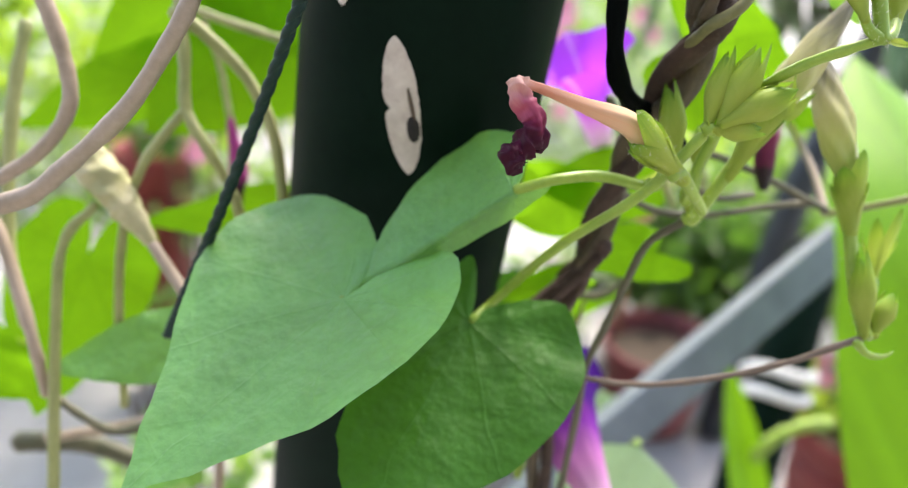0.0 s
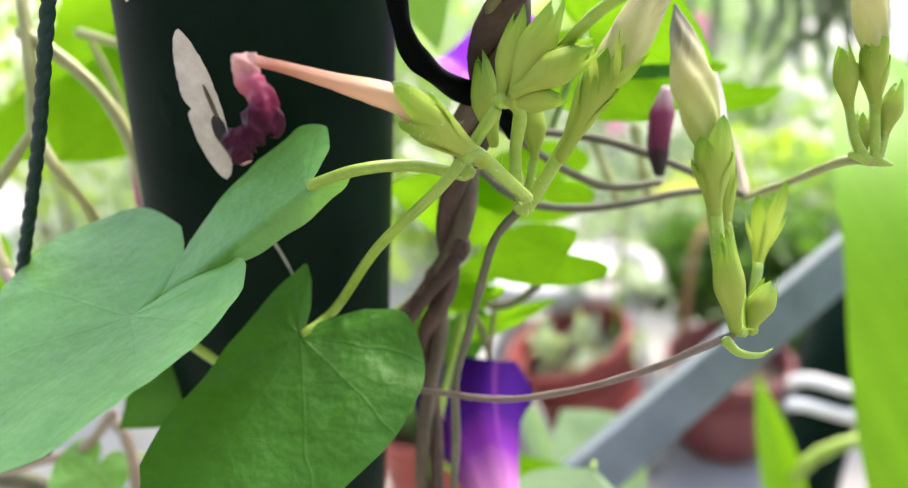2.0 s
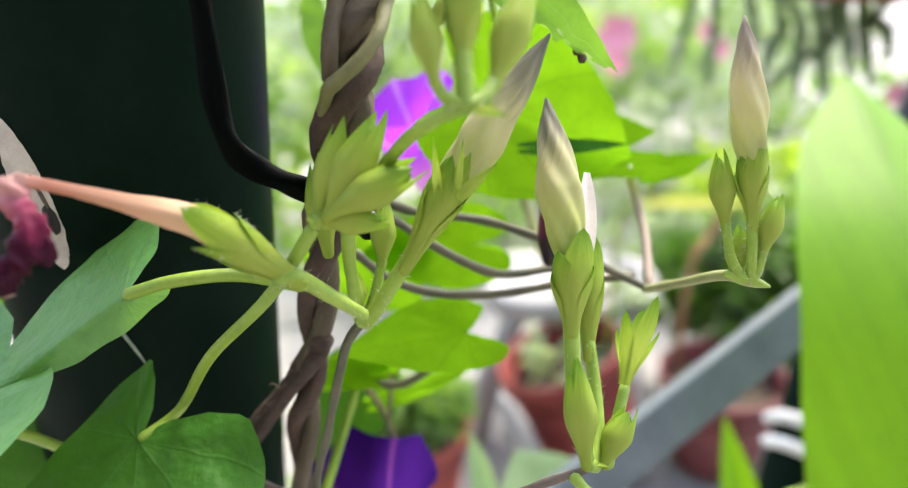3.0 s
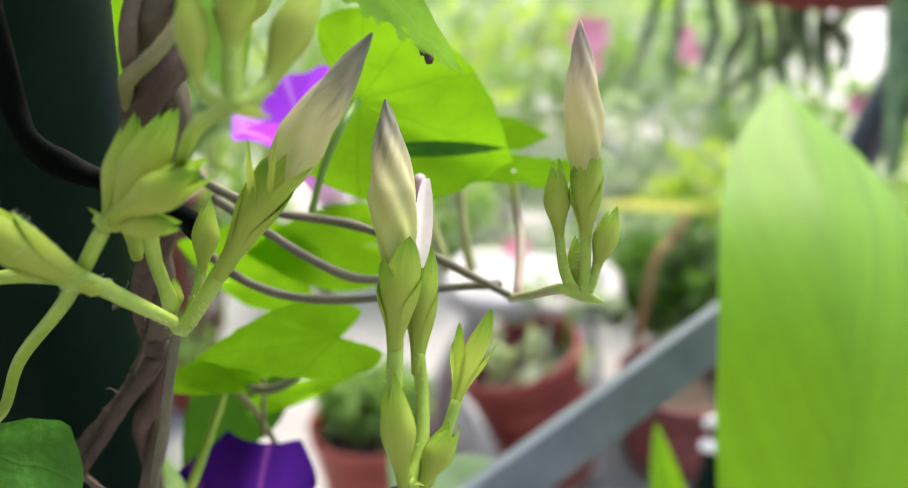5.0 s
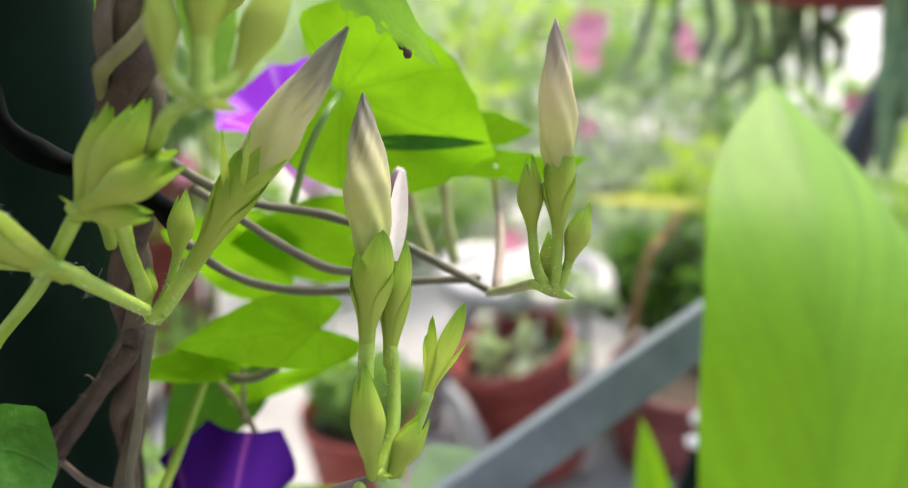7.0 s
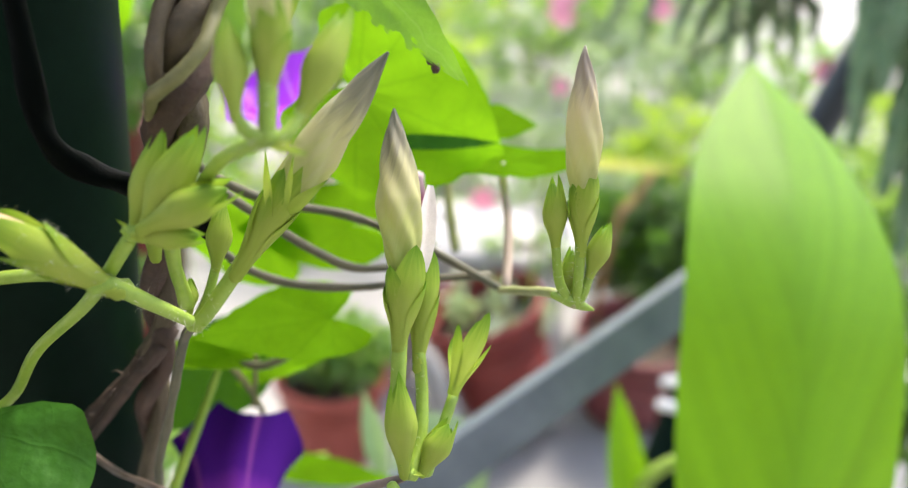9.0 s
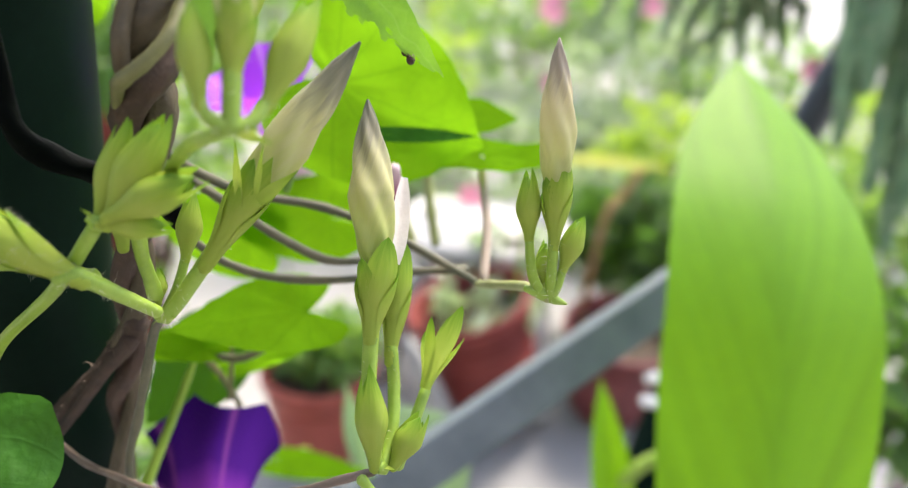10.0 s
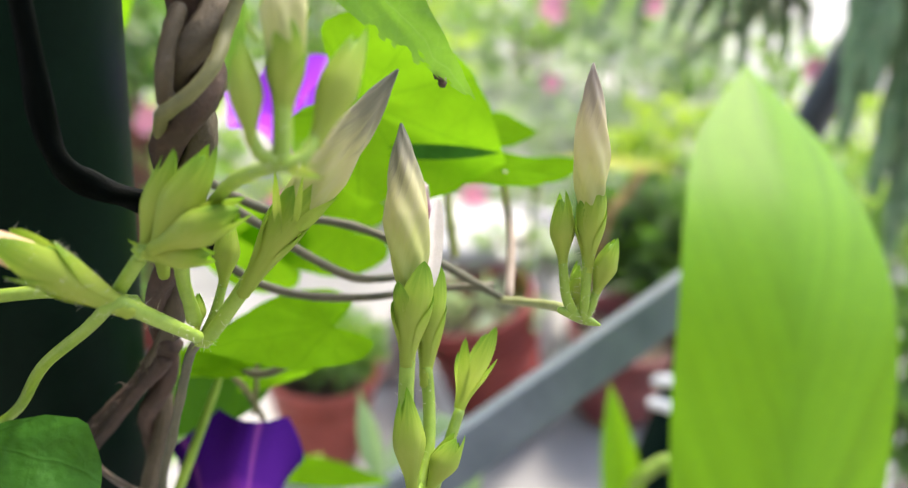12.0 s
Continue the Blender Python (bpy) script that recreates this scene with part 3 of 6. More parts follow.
def heart_leaf(place, base, tip, side, material, label, group="morning glory leaves", petiole=None, petiole_r=0.0008, petiole_mat=None, **shape):
    th = thing("leaf", place, label, "leaf", group)
    part("blade", heart_blade(base, tip, side, **shape), material, th)
    if petiole is None:
        bv, tv = Vector(base), Vector(tip)
        petiole_r = 0.0005
        petiole = [bv + Vector((0.002, 0.024, -0.016)), bv + Vector((0.001, 0.010, -0.004))]
        base = bv + Vector((0.0001, 0.0012, -0.0006))
    else:
        bv = Vector(base)
        base = bv + (Vector(petiole[-1]) - bv).normalized() * petiole_r * 0.8
    part("petiole", tube([*petiole, base], (petiole_r * 1.15, petiole_r), 10, 7), petiole_mat or STEM_GREEN, th)
    return th


def hairs(ob, count, length, material, owner, seed=1, width=0.000022, name="hairs"):
    """Fine soft hairs standing off a part, as one mesh."""
    rnd = np.random.RandomState(seed)
    me = ob.data
    picks = rnd.randint(0, len(me.polygons), count)
    verts, faces = [], []
    for q in picks:
        face = me.polygons[int(q)]
        ks = rnd.dirichlet([1.0] * len(face.vertices))
        p = Vector((0, 0, 0))
        for k, v in zip(ks, face.vertices):
            p += me.vertices[v].co * float(k)
        d = (face.normal + Vector(rnd.normal(size=3) * 0.45)).normalized()
        w = d.cross(Vector(rnd.normal(size=3))).normalized() * width
        s = length * rnd.uniform(0.5, 1.3)
        bend = Vector(rnd.normal(size=3)) * s * 0.15
        k = len(verts)
        verts += [tuple(p - w), tuple(p + w), tuple(p + d * s * 0.6 + bend - w * 0.7), tuple(p + d * s * 0.6 + bend + w * 0.7), tuple(p + d * s + bend * 2.2)]
        faces += [(k, k + 1, k + 3, k + 2), (k + 2, k + 3, k + 4)]
    mesh = bpy.data.meshes.new(name)
    mesh.from_pydata(verts, [], faces)
    mesh.materials.append(material)
    h = new(name, mesh)
    h.parent = owner
    h.matrix_parent_inverse = owner.matrix_basis.inverted()
    h["kind"] = "stuff"
    return h


def trumpet(place, foot, mouth, radius, material, label, limb=0.52, seed=1, points=0.0, spin=0.0, throat=0.15):
    """Funnel-shaped flower: narrow tube that widens to a five-lobed limb, with a calyx."""
    th = thing("flower", place, label, "flower", "open morning glories")
    f, m = Vector(foot), Vector(mouth)
    t = (m - f)
    length = t.length
    t.normalize()
    n = t.cross(Vector((0.1, 0.95, 0.2))).normalized()
    b = t.cross(n)
    rnd = random.Random(seed)
    ph = rnd.uniform(0, 6.28)
    bm = bmesh.new()
    uvl = bm.loops.layers.uv.new("uv")
    rows, cols = 18, 50
    grid = []
    for i in range(rows + 1):
        v = i / rows
        r = radius * (throat + (1.0 - throat - limb) * v ** 1.15 + limb * v ** 4.5)
        row = []
        for j in range(cols):
            a = 2 * math.pi * j / cols
            lobe = 1 + 0.09 * v * v * math.cos(5 * a + ph)
            fold = 0.018 * radius * math.cos(5 * a + ph) * math.sin(math.pi * v)
            h = length * v - 0.14 * length * max(0.0, v - 0.75) * 4 * (0.35 + 0.2 * math.cos(5 * a + ph)) + 0.02 * length * v * v * math.sin(3 * a + ph)
            cusp = (1 - abs(math.sin(2.5 * (a + spin)))) ** 1.3 - 0.7
            h += points * length * v ** 5 * cusp * (1 + 0.4 * math.sin(a + ph))
            lobe += points * 0.6 * v ** 3 * cusp
            row.append((bm.verts.new(f + t * h + (n * math.cos(a) + b * math.sin(a)) * (r * lobe + fold)), (j / cols, v)))
        grid.append(row)
    for i in range(rows):
        for j in range(cols):
            k = (j + 1) % cols
            vs = [grid[i][j], grid[i][k], grid[i + 1][k], grid[i + 1][j]]
            fc = bm.faces.new([q[0] for q in vs])
            for lp, q, jj in zip(fc.loops, vs, (j, j + 1, j + 1, j)):
                lp[uvl].uv = (jj / cols, q[1][1])
    part("corolla", bm, material, th, "violet limb and pale pink throat")
    calyx(th, f - t * (length * 0.12), f + t * (length * 0.16), radius * 0.2, 0.4, 0.02)
    return th


def lathe(profile, sides=40, cap=True):
    """Body of revolution about z from (radius, height) pairs."""
    bm = bmesh.new()
    rows = [[bm.verts.new((r * math.cos(2 * math.pi * s / sides), r * math.sin(2 * math.pi * s / sides), h)) for s in range(sides)] for r, h in profile]
    for a, b in zip(rows, rows[1:]):
        for s in range(sides):
            k = (s + 1) % sides
            bm.faces.new((a[s], a[k], b[k], b[s]))
    if cap:
        bm.faces.new(rows[0][::-1])
    return bm


def shift(bm, m):
    bmesh.ops.transform(bm, matrix=m, verts=bm.verts)
    return bm


def box(sx, sy, sz, m=None, bevel=0.0):
    bm = bmesh.new()
    bmesh.ops.create_cube(bm, size=1.0)
    bmesh.ops.scale(bm, vec=(sx, sy, sz), verts=bm.verts)
    if bevel:
        bmesh.ops.bevel(bm, geom=bm.edges[:], offset=bevel, segments=2, profile=0.7, affect="EDGES")
    if m is not None:
        shift(bm, m)
    return bm


def flat_shade(ob):
    for p in ob.data.polygons:
        p.use_smooth = False
    return ob


def leaf_cloud(name, centres, count, size, material, parent, seed, shape=0.55, droop=0.2):
    """Many small folded leaves scattered through ellipsoids (centre, radii), as one mesh."""
    rnd = np.random.RandomState(seed)
    verts, faces = [], []
    for q in range(count):
        c, r = centres[q % len(centres)]
        d = rnd.normal(size=3)
        d /= np.linalg.norm(d)
        p = np.array(c) + d * np.array(r) * rnd.uniform(0.25, 1.0) ** 0.5
        y = d + rnd.normal(size=3) * 0.8 + np.array((0, 0, -droop))
        y /= np.linalg.norm(y)
        x = np.cross(y, rnd.normal(size=3))
        x /= np.linalg.norm(x)
        z = np.cross(x, y)
        s = size * rnd.uniform(0.6, 1.3)
        k = len(verts)
        for a, b, h in ((0, 0, 0), (0.5 * shape, 0.35, 0.1), (0.38 * shape, 0.7, 0.08), (0, 1.0, -0.1), (-0.38 * shape, 0.7, 0.08), (-0.5 * shape, 0.35, 0.1), (0, 0.5, -0.03)):
            verts.append(p + (x * a + y * b + z * h) * s)
        faces += [(k, k + 1, k + 6), (k + 1, k + 2, k + 6), (k + 2, k + 3, k + 6), (k + 3, k + 4, k + 6), (k + 4, k + 5, k + 6), (k + 5, k, k + 6)]
    me = bpy.data.meshes.new(name)
    me.from_pydata([tuple(v) for v in verts], [], faces)
    me.materials.append(material)
    ob = new(name, me)
    ob.parent = parent
    ob.matrix_parent_inverse = parent.matrix_basis.inverted()
    ob["kind"] = "stuff"
    return ob


def shrub(place, centres, count, size, material, label, seed, name="shrub", category="shrub", twigs=5, shape=0.55):
    th = thing(name, place, label, category)
    rnd = random.Random(seed)
    for i in range(twigs):
        c, r = centres[i % len(centres)]
        top = Vector(c) + Vector((rnd.uniform(-0.6, 0.6) * r[0], rnd.uniform(-0.6, 0.6) * r[1], rnd.uniform(0, 0.7) * r[2]))
        mid = lerp(place, top, 0.5) + Vector((rnd.uniform(-0.15, 0.15) * r[0], rnd.uniform(-0.15, 0.15) * r[1], 0))
        part("twig", tube([place, mid, top], (0.004, 0.003, 0.0012), 6, 4), BARK, th)
    leaf_cloud("crown", centres, count, size, material, th, seed, shape)
    return th


def pot(place, radius, height, material, label, lean=0.0):
    th = thing("flower_pot", place, label, "flower pot", "plastic flower pots")
    p = Matrix.Translation(place) @ Matrix.Rotation(radians(lean), 4, "Y")
    part("body", shift(lathe([(radius * 0.70, 0), (radius * 0.72, 0.002), (radius * 0.93, height * 0.86), (radius * 0.91, height * 0.86), (radius * 0.90, height * 0.6)]), p), material, th)
    part("rim", shift(lathe([(radius * 0.925, height * 0.845), (radius * 1.0, height * 0.85), (radius * 1.02, height * 0.97), (radius * 1.0, height), (radius * 0.96, height), (radius * 0.925, height * 0.87), (radius * 0.925, height * 0.845)], cap=False), p), material, th)
    bm = lathe([(radius * 0.91, height * 0.78), (radius * 0.6, height * 0.80), (radius * 0.2, height * 0.82), (0.001, height * 0.82)], 24)
    part("soil", shift(bm, p), SOIL, th, "dark crumbly potting soil")
    return th


# ---- the setting ----
ground = part("ground", box(80, 80, 0.3, Matrix.Translation((0, 0, -0.162))), CONCRETE)
tagged(ground, "pale weathered concrete terrace floor under the pots", "floor", kind="structure")
# unseen wall added to block sky light and bounce some back
light_wall = part("wall_south", box(9, 0.2, 2.4, Matrix.Translation((0, -1.25, 1.188))), LIGHT_WALL_GREY)
tagged(flat_shade(light_wall), "unseen grey wall added behind the camera to shape the light", "wall", kind="structure")

# ---- the post and the frame ----
POLE_AT, POLE_UP, POLE_R = Vector((0.02239, 0.19797, 0.60191)), Vector((0.11348, -0.09621, 0.98887)).normalized(), 0.0230


def on_pole(turn, along, proud=0.0):
    """A place on the post's skin: turn in radians from the side that faces the terrace, along its length in metres."""
    x = Vector((1, 0, 0)) - POLE_UP * POLE_UP.x
    x.normalize()
    y = POLE_UP.cross(x)
    d = x * math.sin(turn) - y * math.cos(turn)
    return POLE_AT + POLE_UP * along + d * (POLE_R + proud)


post = thing("post", tuple(POLE_AT - POLE_UP * (0.602 / POLE_UP.z)), "dark green painted steel post with chipped paint", "post")
foot = POLE_AT - POLE_UP * ((POLE_AT.z + 0.005) / POLE_UP.z)
part("shaft", tube([foot, POLE_AT - POLE_UP * 0.2, POLE_AT, POLE_AT + POLE_UP * 0.25, POLE_AT + POLE_UP * 0.7], (POLE_R,), 64, 6), POLE_PAINT, post)


def chip(turn, along, half_w, half_h, lean, material, proud, name="paint_chip", n=10, seed=1, nick=None):
    """A ragged almond of bare or primed metal on the post's skin."""
    rnd = random.Random(seed)
    bm = bmesh.new()
    rows = []
    for i in range(2 * n + 1):
        v = i / n - 1
        w = half_w * (1 - abs(v) ** 2.4) ** 0.7 * (1 + 0.035 * rnd.uniform(-1, 1)) + 0.0001
        bite = 0.0 if nick is None else 0.3 * math.exp(-((v - nick) / 0.06) ** 2)
        rows.append([bm.verts.new(on_pole(turn + (lean * v + w * u * (1 - (bite if u < 0 else 0.0)) * (1 + 0.03 * rnd.uniform(-1, 1))) / POLE_R, along + half_h * v, proud * (1 - 0.6 * abs(u)))) for u in (-1, -0.5, 0, 0.5, 1)])
    for a, b in zip(rows, rows[1:]):
        for k in range(4):
            bm.faces.new((a[k], a[k + 1], b[k + 1], b[k]))
    return part(name, bm, material, post, "pale bare patch where paint came off" if material is CHIP else "")


chip(-0.10, 0.0318, 0.0029, 0.0115, -0.0026, CHIP, 0.0003, n=26, nick=-0.03)
chip(-0.035, 0.0325, 0.0003, 0.0030, -0.0010, BARK, 0.0005, "paint_crack", seed=6)
chip(0.0, 0.0286, 0.0010, 0.0023, -0.0004, CHIP_SPOT, 0.0006, "rust_spot")
chip(-0.38, 0.0302, 0.0017, 0.0024, -0.0005, POLE_PAINT, 0.0002, "paint_blister", seed=4)
chip(-0.66, 0.0480, 0.0013, 0.0026, -0.0004, CHIP, 0.0003, seed=3)

bar = thing("frame_bar", (0.1259, 0.3937, 0.3934), "grey painted square steel bar of a slanting frame", "metal bar")
BAR_A, BAR_B = Vector((0.0497, 0.2608, 0.4532)), Vector((0.2319, 0.4004, 0.5287))
bar_dir = (BAR_B - BAR_A).normalized()
bar_up = Vector((0.1317, 0.3207, 0.5105)) - Vector((0.1469, 0.3143, 0.4931))
bar_up = (bar_up - bar_dir * bar_up.dot(bar_dir)).normalized()
bar_m = Matrix(((*bar_dir, 0), (*bar_dir.cross(bar_up), 0), (*bar_up, 0), (0, 0, 0, 1))).transposed()
bar_m.translation = (BAR_A + BAR_B) / 2 - bar_up * 0.0085
flat_shade(part("tube", box((BAR_B - BAR_A).length, 0.012, 0.0175, bar_m, 0.0012), BAR_GREY, bar))
bar_leg = Vector((BAR_A.x, BAR_A.y, 0)) - bar_up * 0.0085
part("leg", tube([BAR_A - bar_up * 0.0085, lerp(BAR_A - bar_up * 0.0085, bar_leg, 0.5), bar_leg], (0.007,), 8, 2), BAR_GREY, bar)

prop = thing("prop_post", (0.2280, 0.4243, 0.3169), "green painted prop pole bound with white cord", "post")
PA, PB = Vector((0.2160, 0.4063, 0.2801)), Vector((0.2723, 0.5055, 0.4485))
PA = PA + (PA - PB) * ((PA.z + 0.003) / (PB.z - PA.z))
part("shaft", tube([PA, lerp(PA, PB, 0.5), PB], (0.0175,), 40, 4), POLE_PAINT, prop)
coil = []
pdir = (PB - PA).normalized()
px_ = pdir.cross(Vector((0, 1, 0))).normalized()
py_ = pdir.cross(px_)
c0 = Vector((0.2418, 0.4524, 0.3753))
c0 = PA + pdir * (c0 - PA).dot(pdir)
for i in range(37):
    a = i / 36 * 2 * math.pi * 1.75
    coil.append(c0 + pdir * (-0.004 + 0.026 * i / 36 + 0.001 * math.sin(3 * a)) + (px_ * math.cos(a) + py_ * math.sin(a)) * 0.0205)
tagged(part("tie_cord", tube(coil, (0.0036,), 10, 2), CORD_WHITE), "white plastic cord wound round the green prop pole", "cord")

# ---- pots, stand and plants behind ----
pot((0.1688, 0.8500, 0.0182), 0.074, 0.168, POT_RED, "red-brown plastic flower pot leaning to one side", -19)
P2 = Vector((-0.0452, 0.7712, 0.1250))
pot((P2.x, P2.y, 0), 0.064, P2.z, POT_CLAY, "red-brown plastic flower pot holding a bushy plant")
P3 = Vector((0.3150, 0.9028, 0.1237))
pot((P3.x, P3.y, 0), 0.075, P3.z, POT_DARK, "dark red plastic flower pot behind the slanting bar")
P5 = Vector((-0.3339, 0.9443, 0.3353))
pot((P5.x, P5.y, 0), 0.045, P5.z, POT_RED, "small red-brown plastic flower pot behind the vine")
P4 = Vector((0.4404, 0.6495, 0.1982))
pot((P4.x, P4.y, 0), 0.06, max(0.08, P4.z), POT_RED, "red-brown plastic flower pot with yellow-green seedlings")

STAND = Vector((0.1300, 1.0100, 0.1780))
stand = thing("plant_stand", (STAND.x, STAND.y, 0), "low white plastic stool with broad splayed legs", "stool")
part("top", tube([STAND + Vector((0.105 * math.cos(a), 0.075 * math.sin(a), 0.006 * math.sin(3 * a))) for a in [2 * math.pi * k / 20 for k in range(21)]], (0.016,), 16, 4, caps=False), WHITE_PLASTIC, stand, "rounded white rim of the stool")
part("seat", shift(lathe([(0.001, -0.012), (0.090, -0.012), (0.098, 0.0), (0.090, 0.010), (0.001, 0.012)], 36, False), Matrix.Translation(STAND) @ Matrix.Diagonal((1.0, 0.72, 1.0, 1.0))), WHITE_PLASTIC, stand)
for top, mid, low in (
    ((0.1800, 0.9500, 0.1850), (0.1990, 0.9050, 0.1300), (0.2170, 0.8620, 0.0)),
    ((0.0750, 0.9500, 0.1850), (0.0350, 0.9350, 0.1000), (0.0100, 0.9250, 0.0)),
    ((0.1900, 1.0600, 0.1850), (0.2100, 1.0750, 0.0900), (0.2250, 1.0850, 0.0)),
    ((0.0700, 1.0600, 0.1850), (0.0500, 1.0750, 0.0900), (0.0350, 1.0850, 0.0)),
):
    part("leg", tube([top, mid, low], (0.011, 0.016, 0.021), 14, 5), WHITE_PLASTIC, stand)
# a stool leg, set apart from the stool to fit the camera's view
lone_leg = part("wedge", tube([(0.0550, 0.7600, 0.1720), (0.0730, 0.7600, 0.1340), (0.0900, 0.7620, 0.0700), (0.0980, 0.7650, -0.001)], (0.006, 0.013, 0.019, 0.022), 14, 5), WHITE_PLASTIC)
tagged(lone_leg, "tapered white plastic stool leg standing alone before the leaning pot", "wedge")


def plant(at, r, count, size, material, label, seed, root=None, **kw):
    c = Vector(at)
    return shrub(root or (c.x, c.y, 0), [(tuple(c), r), (tuple(c + Vector((r[0] * 0.5, 0, r[2] * 0.3))), (r[0] * 0.6, r[1] * 0.6, r[2] * 0.6)), (tuple(c + Vector((-r[0] * 0.45, 0.01, -r[2] * 0.25))), (r[0] * 0.6, r[1] * 0.6, r[2] * 0.6))], count, size, material, label, seed, **kw)


plant((-0.0405, 0.7785, 0.1490), (0.053, 0.05, 0.030), 560, 0.020, FOL_MID, "bushy green plant growing in the pot", 11, (P2.x, P2.y, P2.z * 0.8), name="potted_plant", category="plant")
plant((0.1300, 0.8600, 0.1640), (0.045, 0.040, 0.014), 34, 0.040, FOL_GREY, "few pale grey-green leaves in the leaning pot", 12, (0.1330, 0.8500, 0.1400), name="potted_plant", category="plant")
# added leaves that hide the seat's hard edge from the camera
plant((0.1650, 0.9450, 0.1950), (0.055, 0.03, 0.020), 70, 0.030, FOL_GREY, "pale leaves added to break up the white stool's outline", 29, (0.1500, 1.0000, 0.1800), name="potted_plant", category="plant")
plant((0.4168, 0.6603, 0.2194), (0.05, 0.05, 0.03), 160, 0.018, FOL_LIME, "yellow-green seedlings growing in the pot", 13, (P4.x, P4.y, max(0.08, P4.z) * 0.8), name="potted_plant", category="plant")
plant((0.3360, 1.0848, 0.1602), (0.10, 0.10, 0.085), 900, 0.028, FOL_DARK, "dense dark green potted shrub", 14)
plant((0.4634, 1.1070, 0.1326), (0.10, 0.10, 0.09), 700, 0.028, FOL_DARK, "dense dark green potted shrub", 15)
plant((0.4859, 1.5115, 0.1358), (0.13, 0.12, 0.08), 340, 0.034, FOL_LIME, "leafy shrub in lime green tones", 16)
plant((0.3453, 1.7017, 0.0719), (0.14, 0.13, 0.09), 420, 0.034, FOL_GREY, "pale grey-green shrub, bright haze put into its colour", 17)
plant((0.4650, 1.8765, 0.1723), (0.20, 0.15, 0.12), 330, 0.036, FOL_GREY, "pale haze-tinted shrub on the terrace", 18)
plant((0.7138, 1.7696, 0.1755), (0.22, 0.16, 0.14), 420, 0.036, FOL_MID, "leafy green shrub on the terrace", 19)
plant((0.1935, 2.3000, 0.1205), (0.25, 0.2, 0.14), 300, 0.04, FOL_GREY, "pale haze-tinted shrub far back on the terrace", 20)
plant((0.6667, 1.0810, 0.1791), (0.12, 0.12, 0.12), 600, 0.030, FOL_MID, "leafy green shrub on the terrace", 21)
plant((-0.1301, 1.6408, 0.1887), (0.2, 0.15, 0.12), 350, 0.034, FOL_LIME, "leafy shrub in lime green tones", 22)
plant((-0.5354, 1.2348, 0.3450), (0.22, 0.15, 0.14), 500, 0.034, FOL_GREY, "pale haze-tinted shrub behind the climbing vine", 23)
plant((-0.3215, 0.9696, 0.2652), (0.12, 0.1, 0.06), 260, 0.030, FOL_MID, "leafy green shrub behind the climbing vine", 24)
plant((-0.1620, 0.5239, 0.2258), (0.06, 0.06, 0.02), 120, 0.022, FOL_MID, "low green plant below the climbing vine", 25)
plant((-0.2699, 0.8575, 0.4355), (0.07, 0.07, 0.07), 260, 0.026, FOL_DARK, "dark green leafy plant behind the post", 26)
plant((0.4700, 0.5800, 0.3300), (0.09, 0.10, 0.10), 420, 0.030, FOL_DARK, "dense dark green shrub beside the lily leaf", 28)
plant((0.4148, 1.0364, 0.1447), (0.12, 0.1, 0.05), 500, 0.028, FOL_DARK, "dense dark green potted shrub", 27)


plant((0.2403, 2.1903, 0.1573), (0.3, 0.2, 0.16), 380, 0.04, FOL_MID, "leafy green shrub on the terrace", 41)
plant((0.6222, 2.2713, 0.2483), (0.3, 0.2, 0.16), 500, 0.04, FOL_GREY, "pale haze-tinted shrub on the terrace", 42)
plant((-0.0153, 2.5155, 0.1923), (0.3, 0.2, 0.16), 400, 0.04, FOL_LIME, "leafy shrub in lime green tones", 43)
plant((0.0576, 1.9060, 0.0397), (0.2, 0.15, 0.1), 260, 0.034, FOL_GREY, "pale haze-tinted shrub on the terrace", 31)
plant((0.2463, 1.3159, 0.1054), (0.11, 0.1, 0.06), 220, 0.026, FOL_GREY, "pale grey-green potted shrub", 32)
plant((0.5948, 1.3032, 0.1688), (0.14, 0.12, 0.10), 500, 0.03, FOL_MID, "leafy green shrub on the terrace", 33)
plant((0.8294, 1.5342, 0.1604), (0.16, 0.14, 0.14), 450, 0.034, FOL_LIME, "leafy shrub in lime green tones", 34)
plant((-0.0750, 1.3600, 0.1250), (0.12, 0.1, 0.07), 320, 0.030, FOL_MID, "leafy green shrub behind the pots", 45)
plant((0.0700, 1.6000, 0.0850), (0.13, 0.1, 0.08), 320, 0.030, FOL_GREY, "pale haze-tinted shrub behind the pots", 46)
plant((-0.0266, 1.4337, 0.0212), (0.14, 0.12, 0.07), 200, 0.03, FOL_GREY, "pale grey-green potted shrub", 35)
plant((-0.2988, 1.5645, 0.2645), (0.22, 0.15, 0.14), 350, 0.034, FOL_MID, "leafy green shrub on the terrace", 36)
plant((-0.2198, 1.2400, 0.0936), (0.1, 0.1, 0.05), 160, 0.026, FOL_LIME, "lime green potted shrub", 37)
plant((-0.2520, 1.6467, 0.3235), (0.2, 0.15, 0.16), 320, 0.034, FOL_GREY, "pale haze-tinted shrub on the terrace", 38)
plant((-0.5525, 1.0585, 0.2149), (0.14, 0.1, 0.08), 260, 0.03, FOL_GREY, "pale haze-tinted shrub behind the vine", 39)
plant((-0.5586, 1.0009, 0.4501), (0.2, 0.12, 0.15), 420, 0.034, FOL_LIME, "leafy shrub in lime green tones", 44)
